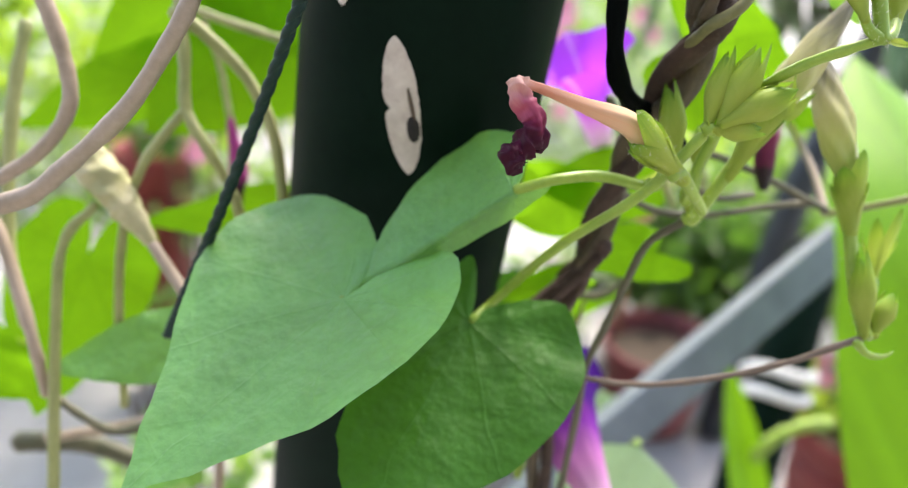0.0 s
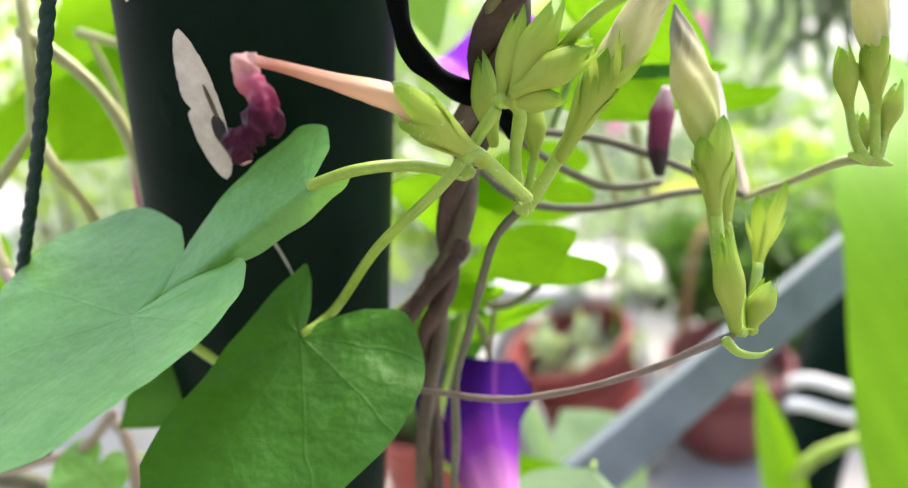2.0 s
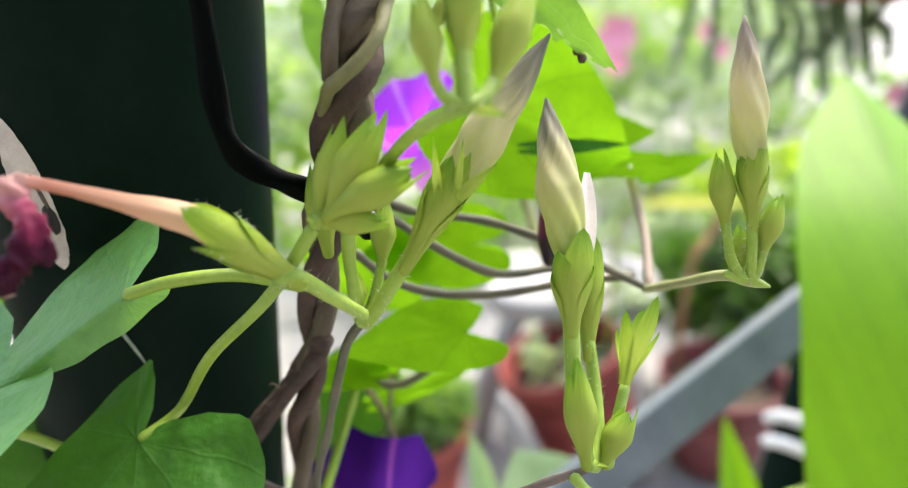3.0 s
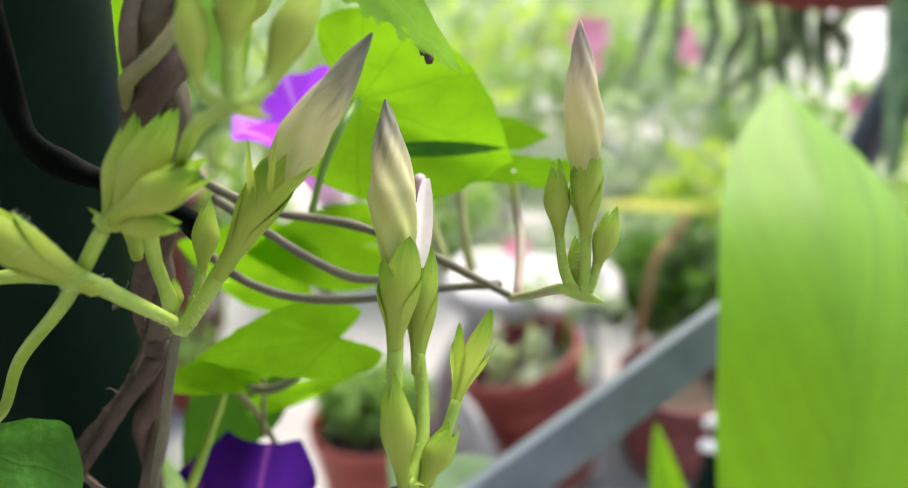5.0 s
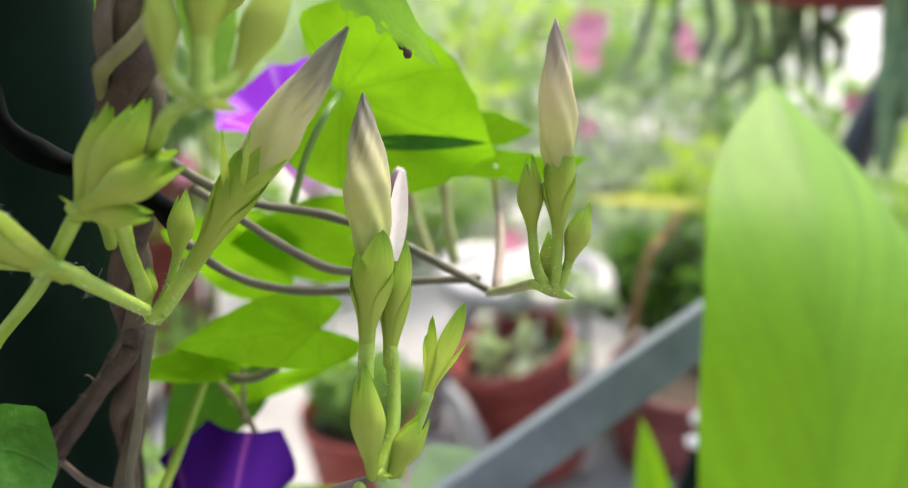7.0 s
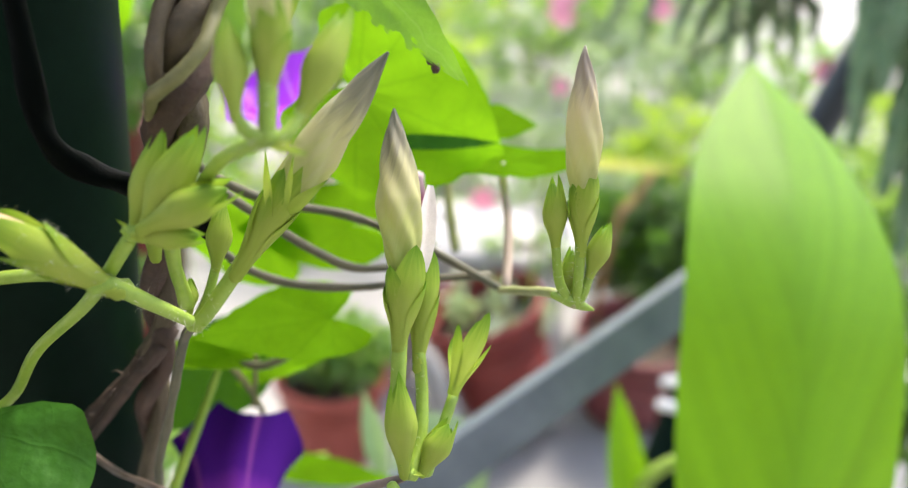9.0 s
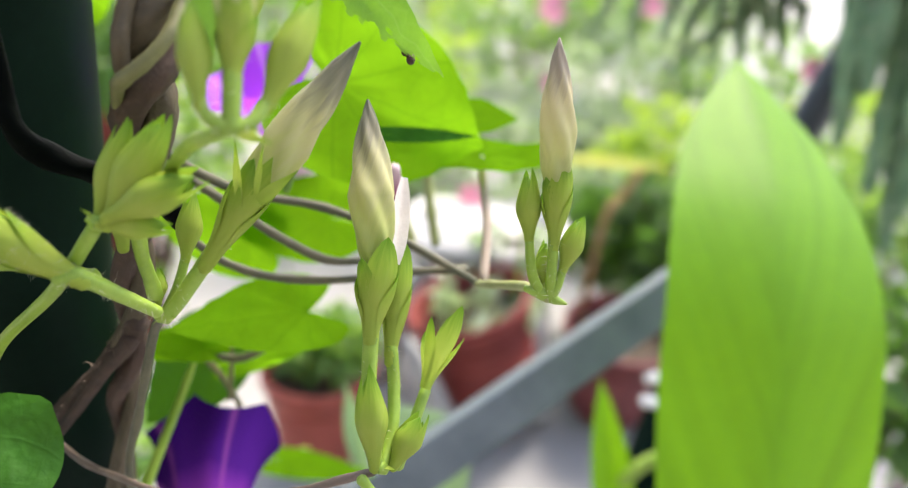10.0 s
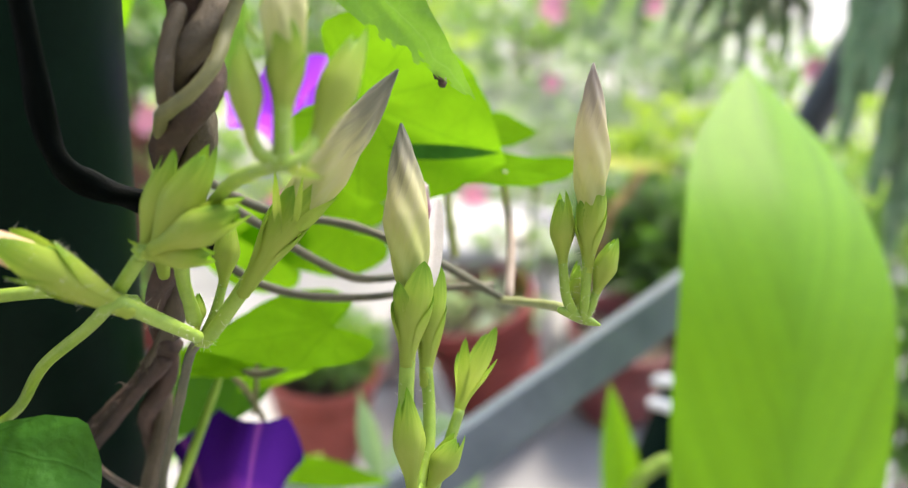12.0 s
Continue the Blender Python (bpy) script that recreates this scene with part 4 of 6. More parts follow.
plant((-0.3314, 0.8083, 0.1655), (0.08, 0.08, 0.03), 160, 0.024, FOL_MID, "leafy green shrub behind the vine", 40)

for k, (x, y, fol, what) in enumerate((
    (-0.9, 2.5, FOL_GREY, "pale haze-tinted shrub"), (-0.45, 2.9, FOL_MID, "leafy green shrub"), (0.1, 3.1, FOL_GREY, "pale haze-tinted shrub"), (0.65, 2.9, FOL_MID, "leafy green shrub"),
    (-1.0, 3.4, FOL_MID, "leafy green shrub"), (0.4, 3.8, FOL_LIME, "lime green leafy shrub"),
    (-0.3, 3.9, FOL_GREY, "pale haze-tinted shrub"), (1.0, 4.0, FOL_GREY, "pale haze-tinted shrub"), (-0.75, 1.7, FOL_LIME, "lime green leafy shrub"),
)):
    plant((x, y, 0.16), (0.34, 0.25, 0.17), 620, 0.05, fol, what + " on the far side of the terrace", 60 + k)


def blossom(at, size, seed):
    th = thing("pink_flower", at, "small bright pink garden flower with five petals", "flower", "pink flowers")
    rnd = random.Random(seed)
    c = Vector(at)
    up = Vector((rnd.uniform(-0.4, 0.4), -0.8, 0.5)).normalized()
    n = up.cross(Vector((0, 0, 1))).normalized()
    b = up.cross(n)
    for i in range(5):
        a = i * 1.2566 + seed
        d = n * math.cos(a) + b * math.sin(a)
        part("petal", blade(c, c + d * size + up * size * 0.25, c + d.cross(up) * size, 0.42, (0.3, 0.6, 0.9, 1.0, 0.8, 0.3), 10, rows=8, cols=3), PINK, th)
    part("stalk", tube([c, c + Vector((0.004, 0.012, -0.04)), Vector((c.x + 0.01, c.y + 0.03, -0.002))], (0.0012,), 6, 4), STEM_GREEN, th)


for i, (p, s) in enumerate([
    ((0.2302, 1.7280, 0.3267), 0.032), ((0.4390, 1.7441, 0.3458), 0.026), ((0.1091, 1.0786, 0.1999), 0.018), ((0.4878, 0.9945, 0.4407), 0.017),
    ((0.2163, 1.5313, 0.4131), 0.040), ((0.3983, 1.6531, 0.3976), 0.026), ((0.5226, 0.9994, 0.4539), 0.018), ((0.3947, 0.6477, 0.2610), 0.020),
    ((-0.2244, 0.8040, 0.3834), 0.016), ((0.2276, 1.4576, 0.2552), 0.018), ((-0.1601, 1.0361, 0.1775), 0.022), ((0.1016, 1.0843, 0.1993), 0.014),
]):
    blossom(p, s, i)

tagged(part("dry_twig", tube([(0.26, 0.93, -0.002), (0.2777, 0.9791, 0.2197), (0.2998, 1.0008, 0.2570), (0.3204, 1.0179, 0.2864)], (0.004, 0.005, 0.0045), 8, 4, rough=0.05), WOOD), "dry orange-brown twig among the shrubs", "twig")
th = thing("strap_leaf", (0.1830, 0.8384, 0.3666), "long yellow-green strap leaf on a stalk among the shrubs", "leaf")
part("blade", blade((0.1830, 0.8384, 0.3666), (0.3221, 0.8507, 0.3635), (0.2522, 0.8571, 0.3447), 0.07, fold=20), STRAP, th)
lf = Vector((0.1830, 0.8384, 0.3666))
part("stalk", tube([lf, lf + Vector((-0.01, 0.02, -0.05)), (lf.x - 0.01, lf.y + 0.04, -0.002)], (0.003,), 8, 4), STEM_GREEN, th)

# hanging cactus at the top, its pot, and the dark prop behind it
HP = Vector((0.3397, 0.7694, 0.6160))
hang = thing("hanging_pot", tuple(HP), "red plastic hanging pot above the terrace", "flower pot")
part("body", shift(lathe([(0.06, 0.0), (0.07, 0.003), (0.092, 0.10), (0.098, 0.10), (0.1, 0.115), (0.093, 0.116), (0.09, 0.10)]), Matrix.Translation(HP + Vector((0, 0, -0.033)))), POT_RED, hang)
for sx in (-1, 0, 1):
    part("hanger", tube([HP + Vector((0.09 * sx, 0.09 * (1 - abs(sx)), 0.078)), HP + Vector((0.05 * sx, 0, 0.35)), HP + Vector((0, 0, 0.62))], (0.0015,), 6, 3), CORD_BLACK, hang)
beam = thing("pergola_frame", (HP.x, HP.y, 0), "plain wooden frame that carries the hanging pot", "frame", kind="structure")
flat_shade(part("crossbeam", box(2.6, 0.03, 0.04, Matrix.Translation(HP + Vector((0, 0, 0.635))), 0.003), WOOD, beam))
for sx in (-1, 1):
    flat_shade(part("upright", box(0.04, 0.04, HP.z + 0.617, Matrix.Translation((HP.x + sx * 1.28, HP.y, (HP.z + 0.617) / 2 - 0.001)), 0.003), WOOD, beam))
cactus = thing("hanging_cactus", tuple(HP), "rat-tail cactus with long drooping green stems", "cactus")
rnd = random.Random(5)
THIN_STEMS = [
    ((0.3233, 0.8051, 0.5636), (0.3265, 0.7436, 0.4848), 0.0045),
    ((0.3421, 0.7996, 0.5662), (0.3396, 0.7478, 0.5172), 0.0045),
    ((0.3566, 0.7951, 0.5682), (0.3543, 0.7415, 0.5129), 0.005),
    ((0.3373, 0.7987, 0.5513), (0.2679, 0.7620, 0.4916), 0.004),
    ((0.2956, 0.8122, 0.5600), (0.2747, 0.7650, 0.5092), 0.0045),
    ((0.2732, 0.8171, 0.5572), (0.2595, 0.7697, 0.5141), 0.0045),
    ((0.2180, 0.8254, 0.5460), (0.2012, 0.7788, 0.5091), 0.004),
    ((0.2423, 0.8227, 0.5536), (0.2340, 0.7728, 0.5059), 0.004),
    ((0.3715, 0.7900, 0.5704), (0.3645, 0.7423, 0.5329), 0.0045),
    ((0.3073, 0.8093, 0.5615), (0.3021, 0.7552, 0.4993), 0.004),
]
THICK_STEMS = [
    ((0.3642, 0.6667, 0.6001), (0.3549, 0.6014, 0.4967), 0.0085),
    ((0.3979, 0.6455, 0.5685), (0.3754, 0.5804, 0.4692), 0.0090),
    ((0.4160, 0.6317, 0.5498), (0.3952, 0.5657, 0.4612), 0.0090),
    ((0.3796, 0.6600, 0.6025), (0.3652, 0.6076, 0.5324), 0.0085),
    ((0.4080, 0.6253, 0.5097), (0.3887, 0.5584, 0.4379), 0.0075),
    ((0.4108, 0.6429, 0.5932), (0.3925, 0.5865, 0.5103), 0.0090),
]
for i, (p, q, w) in enumerate(THIN_STEMS + THICK_STEMS):
    mid = lerp(p, q, 0.5) + Vector((rnd.uniform(-0.0015, 0.0015), rnd.uniform(-0.0015, 0.0015), 0))
    out = Vector((p[0] - HP.x, p[1] - HP.y + rnd.uniform(-0.03, 0.03), 0)).normalized()
    top = HP + out * 0.07 + Vector((0, 0, 0.07))
    part("stem", tube([top, HP + out * 0.102 + Vector((0, 0, 0.098)), HP + out * 0.117 + Vector((0, 0, 0.06)), p, mid, q], (w * 0.6, w * 0.8, w * 0.9, w * 0.95, w, w * 0.35), 21, 14, 7, 0.26, 0.3, 0.2, seed=i), CACTUS, cactus)
    hairs(cactus.children[-1], 420, 0.0045 if w < 0.0055 else 0.006, CACTUS_SPINE, cactus, i, 0.0005, "spine_cover")
tagged(part("hanging_pole", tube([(0.40, 0.88, -0.002), (0.4490, 0.9278, 0.3113), (0.4800, 0.9481, 0.3991), (0.5290, 0.9630, 0.5634), (0.60, 0.97, 0.80)], (0.021,), 24, 4), POLE_SLATE), "slanting dark metal pole behind the cactus", "pole")

# ---- large blade leaves of the neighbouring plant ----
lily = thing("lily_leaf", (0.2256, 0.2436, 0.4454), "broad upright glossy bright green lily leaf", "leaf")
part("blade", blade((0.2188, 0.2156, 0.3962), (0.2161, 0.3585, 0.6282), (0.2548, 0.2978, 0.5258), 0.1440, (0.2, 0.55, 0.8, 0.94, 1.0, 1.0, 0.92, 0.64, 0.0), -14, 0.0, 0.006, rows=48, cols=14, tip_back=1.5), LEAF_BIG, lily)
part("stalk", tube([(0.2290, 0.2172, 0.3986), (0.2378, 0.2075, 0.3607), (0.2625, 0.1796, 0.2495)], (0.004, 0.005), 10, 5), STEM_GREEN, lily)
th = thing("lily_leaf", (0.1953, 0.3410, 0.3549), "narrow young bright green lily leaf", "leaf")
part("blade", blade((0.2009, 0.3400, 0.3529), (0.1795, 0.3849, 0.4433), (0.2231, 0.3652, 0.3964), 0.105, (0.6, 0.9, 1.0, 0.98, 0.85, 0.5, 0.0), 18, 0.0), LEAF_BIG, th)
stem("leaf_stalk", [(0.1950, 0.3611, 0.4006), (0.2034, 0.3643, 0.4100), (0.2172, 0.3658, 0.4180), (0.2321, 0.3673, 0.4200)], (0.0035, 0.0032), STEM_GREEN, "curved green leaf stalk beside the lily leaf")
th = thing("pale_leaf", (0.0792, 0.3001, 0.4550), "narrow cream-green young leaf", "leaf")
part("blade", blade((0.0794, 0.2990, 0.4530), (0.0679, 0.3161, 0.4838), (0.0880, 0.3073, 0.4673), 0.13, fold=20), LEAF_PALE, th)

# ---- morning glory: front leaves ----
heart_leaf((0.0167, 0.1517, 0.6073), (0.0167, 0.1517, 0.6073), (-0.0082, 0.1237, 0.5939), (0.0309, 0.1444, 0.6089), LEAF_MAIN, "large heart-shaped green leaf with a dull sheen", wide=0.90, fold=6, curl=0.03, wave=0.02, seed=3, far=1.66, petiole=[(0.0185, 0.1749, 0.5830), (0.0156, 0.1648, 0.5962)])
heart_leaf((0.0416, 0.1600, 0.6231), (0.0416, 0.1600, 0.6231), (0.0168, 0.1545, 0.6064), (0.0392, 0.1694, 0.6256), LEAF_MAIN, "folded heart-shaped green leaf over the post", wide=1.02, fold=2, fold_far=-72, lobe=0.52, notch=0.4, far=0.24, far_from=0.5, steps=60, curl=0.0, wave=0.01, seed=5, petiole=[(0.0634, 0.1651, 0.6227), (0.0561, 0.1632, 0.6249), (0.0490, 0.1604, 0.6253)])
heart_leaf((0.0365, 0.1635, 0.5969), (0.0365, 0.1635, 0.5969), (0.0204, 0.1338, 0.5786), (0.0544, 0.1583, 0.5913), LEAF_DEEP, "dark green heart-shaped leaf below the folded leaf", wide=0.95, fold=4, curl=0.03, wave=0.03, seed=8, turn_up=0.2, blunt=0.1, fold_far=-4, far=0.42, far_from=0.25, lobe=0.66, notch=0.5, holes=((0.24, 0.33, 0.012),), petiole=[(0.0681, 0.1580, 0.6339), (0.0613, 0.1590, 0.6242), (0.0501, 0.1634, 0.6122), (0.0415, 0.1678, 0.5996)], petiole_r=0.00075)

# ---- morning glory: leaves behind ----
BACK = "bright yellow-green heart-shaped leaf lit from behind"
heart_leaf((0.0833, 0.2194, 0.6331), (0.0833, 0.2194, 0.6331), (0.1111, 0.2252, 0.6209), (0.0889, 0.2165, 0.6212), LEAF_BACK, BACK, wide=0.85, fold=6, blunt=0.16, lobe=0.85, notch=0.5, wave=0.02, seed=11, petiole=[(0.0763, 0.2092, 0.6155), (0.0794, 0.2090, 0.6249), (0.0825, 0.2113, 0.6315)], petiole_mat=STEM_LEAF, petiole_r=0.0006)
heart_leaf((0.0827, 0.1982, 0.6634), (0.0827, 0.1982, 0.6634), (0.1043, 0.1914, 0.6446), (0.0847, 0.1944, 0.6526), LEAF_EATEN, "insect-eaten bright green leaf seen from below", wide=0.34, fold=4, wave=0.02, seed=12, rings=26, steps=90, holes=((0.085, 0.72, 0.032), (0.11, 0.60, 0.040), (0.15, 0.42, 0.03), (0.055, 0.83, 0.022), (0.13, 0.52, 0.022), (0.02, 0.97, 0.02), (0.05, 0.66, 0.008)))
specks = thing("leaf_specks", (0.0984, 0.1939, 0.6473), "dark crumbs stuck to the eaten leaf edge", "specks")
for d, r in (((0.0, 0.0, 0.0), 0.00055), ((0.0009, -0.0002, -0.0010), 0.00065), ((0.0005, 0.0, -0.0004), 0.00045)):
    c = Vector((0.0984, 0.1934, 0.6473)) + Vector(d)
    part("speck", crumple([c - Vector((0, 0, r)), c, c + Vector((0, 0, r))], (r * 0.6, r, r * 0.6), 3, 0.3, 10, 4), STEM_BROWN, specks)
heart_leaf((0.1110, 0.2283, 0.6181), (0.1110, 0.2283, 0.6181), (0.0897, 0.2232, 0.6187), (0.1013, 0.2183, 0.6178), LEAF_BACK, BACK, wide=0.62, fold=4, wave=0.02, seed=13, petiole=[(0.1134, 0.2049, 0.6034), (0.1132, 0.2155, 0.6094), (0.1113, 0.2260, 0.6154)], petiole_mat=STEM_PURPLE)
heart_leaf((0.1156, 0.2471, 0.6216), (0.1075, 0.2456, 0.6200), (0.1182, 0.2465, 0.6196), (0.1120, 0.2384, 0.6157), LEAF_BACK, BACK, wide=0.9, wave=0.02, seed=14)
heart_leaf((0.1180, 0.2386, 0.6137), (0.1180, 0.2386, 0.6137), (0.1310, 0.2458, 0.6151), (0.1229, 0.2338, 0.6123), LEAF_BACK, BACK, wide=0.55, wave=0.02, seed=15)
heart_leaf((0.0798, 0.2090, 0.5897), (0.0798, 0.2090, 0.5897), (0.0585, 0.1928, 0.5940), (0.0654, 0.2156, 0.5962), LEAF_BACK, BACK, wide=0.66, fold=4, curl=0.02, wave=0.012, seed=16, lobe=0.7, notch=0.75, petiole=[(0.0590, 0.2047, 0.5806), (0.0680, 0.2048, 0.5800), (0.0765, 0.2100, 0.5845)], petiole_mat=STEM_DARK)
heart_leaf((0.0600, 0.2042, 0.5822), (0.0600, 0.2042, 0.5822), (0.0474, 0.2000, 0.5845), (0.0524, 0.2085, 0.5880), LEAF_BACK, BACK, wide=0.46, wave=0.02, seed=17)
heart_leaf((0.0512, 0.2295, 0.5604), (0.0512, 0.2295, 0.5604), (0.0378, 0.2201, 0.5444), (0.0344, 0.2291, 0.5604), LEAF_DEEP, "heart-shaped leaf with shade put into its dark green", wide=0.9, wave=0.02, seed=18)
heart_leaf((0.0777, 0.2361, 0.5946), (0.0776, 0.2366, 0.5958), (0.0532, 0.2335, 0.5942), (0.0664, 0.2288, 0.5863), LEAF_BACK, BACK, wide=0.75, wave=0.03, seed=19)
heart_leaf((0.0620, 0.2208, 0.5658), (0.0621, 0.2206, 0.5653), (0.0793, 0.2248, 0.5707), (0.0710, 0.2202, 0.5626), LEAF_BACK, BACK, wide=0.26, wave=0.03, seed=20)
heart_leaf((0.0433, 0.2344, 0.5952), (0.0601, 0.2340, 0.5906), (0.0377, 0.2339, 0.5954), (0.0475, 0.2301, 0.5847), LEAF_BACK, BACK, wide=0.8, wave=0.03, seed=21)
heart_leaf((0.0446, 0.2061, 0.5812), (0.0597, 0.2078, 0.5817), (0.0421, 0.2043, 0.5778), (0.0508, 0.2024, 0.5717), LEAF_BACK, BACK, wide=0.42, wave=0.03, seed=22)
low_leaf = thing("leaf", (0.0850, 0.2130, 0.5210), "pale grey-green broad leaf below the flower", "leaf", "morning glory leaves")
part("blade", blade((0.0880, 0.2190, 0.5250), (0.0751, 0.1913, 0.5030), (0.1043, 0.2079, 0.5113), 0.52, (0.0, 0.62, 0.9, 1.0, 0.92, 0.7, 0.4, 0.0), 6, 0.05, 0.015, seed=25), LEAF_PALE, low_leaf)
part("petiole", tube([(0.0890, 0.2300, 0.5150), (0.0885, 0.2230, 0.5235), (0.0880, 0.2190, 0.5250)], (0.0006,), 8, 6), STEM_GREEN, low_leaf)

# dark blade added where a curled leaf edge is only in shade
heart_leaf((0.0952, 0.2169, 0.6253), (0.0954, 0.2169, 0.6253), (0.1100, 0.2204, 0.6250), (0.1027, 0.2152, 0.6191), LEAF_SHADE_TONE, "narrow dark blade added as the shade under a bright leaf", wide=0.16, wave=0.0, seed=29, blunt=0.1)

heart_leaf((0.0463, 0.2504, 0.6428), (0.0463, 0.2504, 0.6428), (0.0513, 0.2426, 0.6254), (0.0580, 0.2480, 0.6353), LEAF_EATEN, "green heart-shaped leaf behind the bud cluster", wide=0.62, wave=0.02, seed=45)

heart_leaf((0.0539, 0.2810, 0.4735), (0.0539, 0.2810, 0.4735), (0.0864, 0.2832, 0.4696), (0.0715, 0.2698, 0.4597), LEAF_BACK, BACK, wide=0.30, wave=0.03, seed=47)
mint = thing("leaf", (0.0850, 0.3354, 0.4568), "pale mint green leaf low under the buds", "leaf", "morning glory leaves")
part("blade", blade((0.0850, 0.3354, 0.4568), (0.1165, 0.3050, 0.4255), (0.0781, 0.3081, 0.4300), 0.40, (0.0, 0.5, 0.85, 1.0, 0.95, 0.7, 0.4, 0.0), 8, 0.05, 0.015, seed=48), LEAF_PALE, mint)

# ---- morning glory: leaves and vines beyond the post ----
heart_leaf((-0.0285, 0.2973, 0.6402), (-0.0285, 0.2973, 0.6402), (-0.0755, 0.2767, 0.6057), (-0.0696, 0.2992, 0.6415), LEAF_BACK, BACK, wide=1.0, wave=0.03, seed=41)
heart_leaf((-0.0176, 0.2600, 0.6185), (-0.0178, 0.2621, 0.6227), (-0.0468, 0.2402, 0.6006), (-0.0445, 0.2630, 0.6241), LEAF_BACK, BACK, wide=1.0, wave=0.03, seed=31)
heart_leaf((-0.0296, 0.2822, 0.6405), (-0.0066, 0.2811, 0.6388), (-0.0422, 0.2645, 0.6048), (-0.0444, 0.2834, 0.6427), LEAF_BACK, BACK, wide=0.9, wave=0.03, seed=32)
heart_leaf((-0.0698, 0.2634, 0.6019), (-0.0539, 0.2665, 0.6085), (-0.0866, 0.2499, 0.5968), (-0.0755, 0.2698, 0.6148), LEAF_BACK, BACK, wide=0.6, wave=0.03, seed=33)
heart_leaf((-0.0627, 0.2240, 0.5679), (-0.0599, 0.2254, 0.5707), (-0.0659, 0.1995, 0.5409), (-0.0427, 0.2184, 0.5569), LEAF_BACK, BACK, wide=0.85, wave=0.03, seed=34)
heart_leaf((-0.0241, 0.1837, 0.5773), (-0.0216, 0.1832, 0.5763), (-0.0461, 0.1760, 0.5727), (-0.0352, 0.1877, 0.5852), LEAF_MAIN, "dull green heart-shaped leaf behind the front leaf", wide=0.55, wave=0.03, seed=35)
heart_leaf((-0.0117, 0.2328, 0.5865), (-0.0102, 0.2321, 0.5852), (-0.0431, 0.2209, 0.5844), (-0.0283, 0.2352, 0.5909), LEAF_BACK, BACK, wide=0.45, wave=0.03, seed=36)
heart_leaf((-0.0638, 0.1892, 0.5652), (-0.0715, 0.1902, 0.5671), (-0.0520, 0.1854, 0.5579), (-0.0629, 0.1813, 0.5494), LEAF_BACK, BACK, wide=0.7, wave=0.03, seed=37)
heart_leaf((-0.0298, 0.1985, 0.5355), (-0.0312, 0.1993, 0.5375), (-0.0354, 0.1844, 0.5299), (-0.0226, 0.1951, 0.5264), LEAF_MAIN, "dull green heart-shaped leaf behind the front leaf", wide=0.9, wave=0.03, seed=38)
heart_leaf((0.0034, 0.1878, 0.5745), (0.0128, 0.1905, 0.5784), (-0.0072, 0.1778, 0.5671), (0.0081, 0.1837, 0.5645), LEAF_DEEP, "heart-shaped leaf with shade put into its dark green", wide=0.9, wave=0.03, seed=39)

stem("vine_stem", [(-0.0036, 0.1623, 0.6516), (-0.0075, 0.1597, 0.6440), (-0.0147, 0.1580, 0.6337), (-0.0249, 0.1568, 0.6242), (-0.0331, 0.1573, 0.6184), (-0.0475, 0.1579, 0.6149)], (0.0013, 0.0015), STEM_PURPLE, "smooth purplish vine stem", group="vine stems")
stem("vine_stem", [(-0.0388, 0.1848, 0.6467), (-0.0349, 0.1818, 0.6361), (-0.0334, 0.1784, 0.6271), (-0.0384, 0.1757, 0.6194), (-0.0477, 0.1739, 0.6132)], (0.0014,), STEM_PURPLE, "smooth purplish vine stem", group="vine stems")
stem("vine_stem", [(-0.0227, 0.2031, 0.6388), (-0.0164, 0.2030, 0.6342), (-0.0089, 0.2023, 0.6262), (-0.0038, 0.2001, 0.6152), (-0.0018, 0.1964, 0.5989), (-0.0017, 0.1937, 0.5866)], (0.0013,), STEM_OLIVE, "olive green vine stem", group="vine stems")
stem("vine_stem", [(-0.0225, 0.2061, 0.6448), (-0.0202, 0.1991, 0.6309), (-0.0193, 0.1947, 0.6220), (-0.0146, 0.1913, 0.6152), (-0.0112, 0.1925, 0.6065), (-0.0090, 0.1924, 0.5951), (-0.0091, 0.1914, 0.5819)], (0.0013, 0.0011, 0.0010), STEM_OLIVE, "olive green vine stem", group="vine stems")
stem("vine_stem", [(-0.0195, 0.1947, 0.6220), (-0.0247, 0.1916, 0.6157), (-0.0277, 0.1891, 0.6106), (-0.0321, 0.1896, 0.6003), (-0.0345, 0.1867, 0.5831), (-0.0342, 0.1811, 0.5608)], (0.0010, 0.0009), STEM_OLIVE, "olive green vine stem", group="vine stems")
stem("vine_stem", [(-0.0564, 0.1862, 0.6041), (-0.0513, 0.1808, 0.5934), (-0.0460, 0.1739, 0.5797), (-0.0458, 0.1740, 0.5686)], (0.0012,), STEM_PURPLE, "smooth purplish vine stem", group="vine stems")
stem("vine_stem", [(-0.0358, 0.1862, 0.6047), (-0.0415, 0.1829, 0.5979), (-0.0422, 0.1759, 0.5839), (-0.0434, 0.1648, 0.5502)], (0.0009, 0.0012), STEM_OLIVE, "olive green vine stem", group="vine stems")
stem("vine_stem", [(-0.0565, 0.2118, 0.6331), (-0.0584, 0.2033, 0.6160), (-0.0577, 0.1916, 0.5926), (-0.0532, 0.1843, 0.5779)], (0.0014,), STEM_OLIVE, "olive green vine stem", group="vine stems")
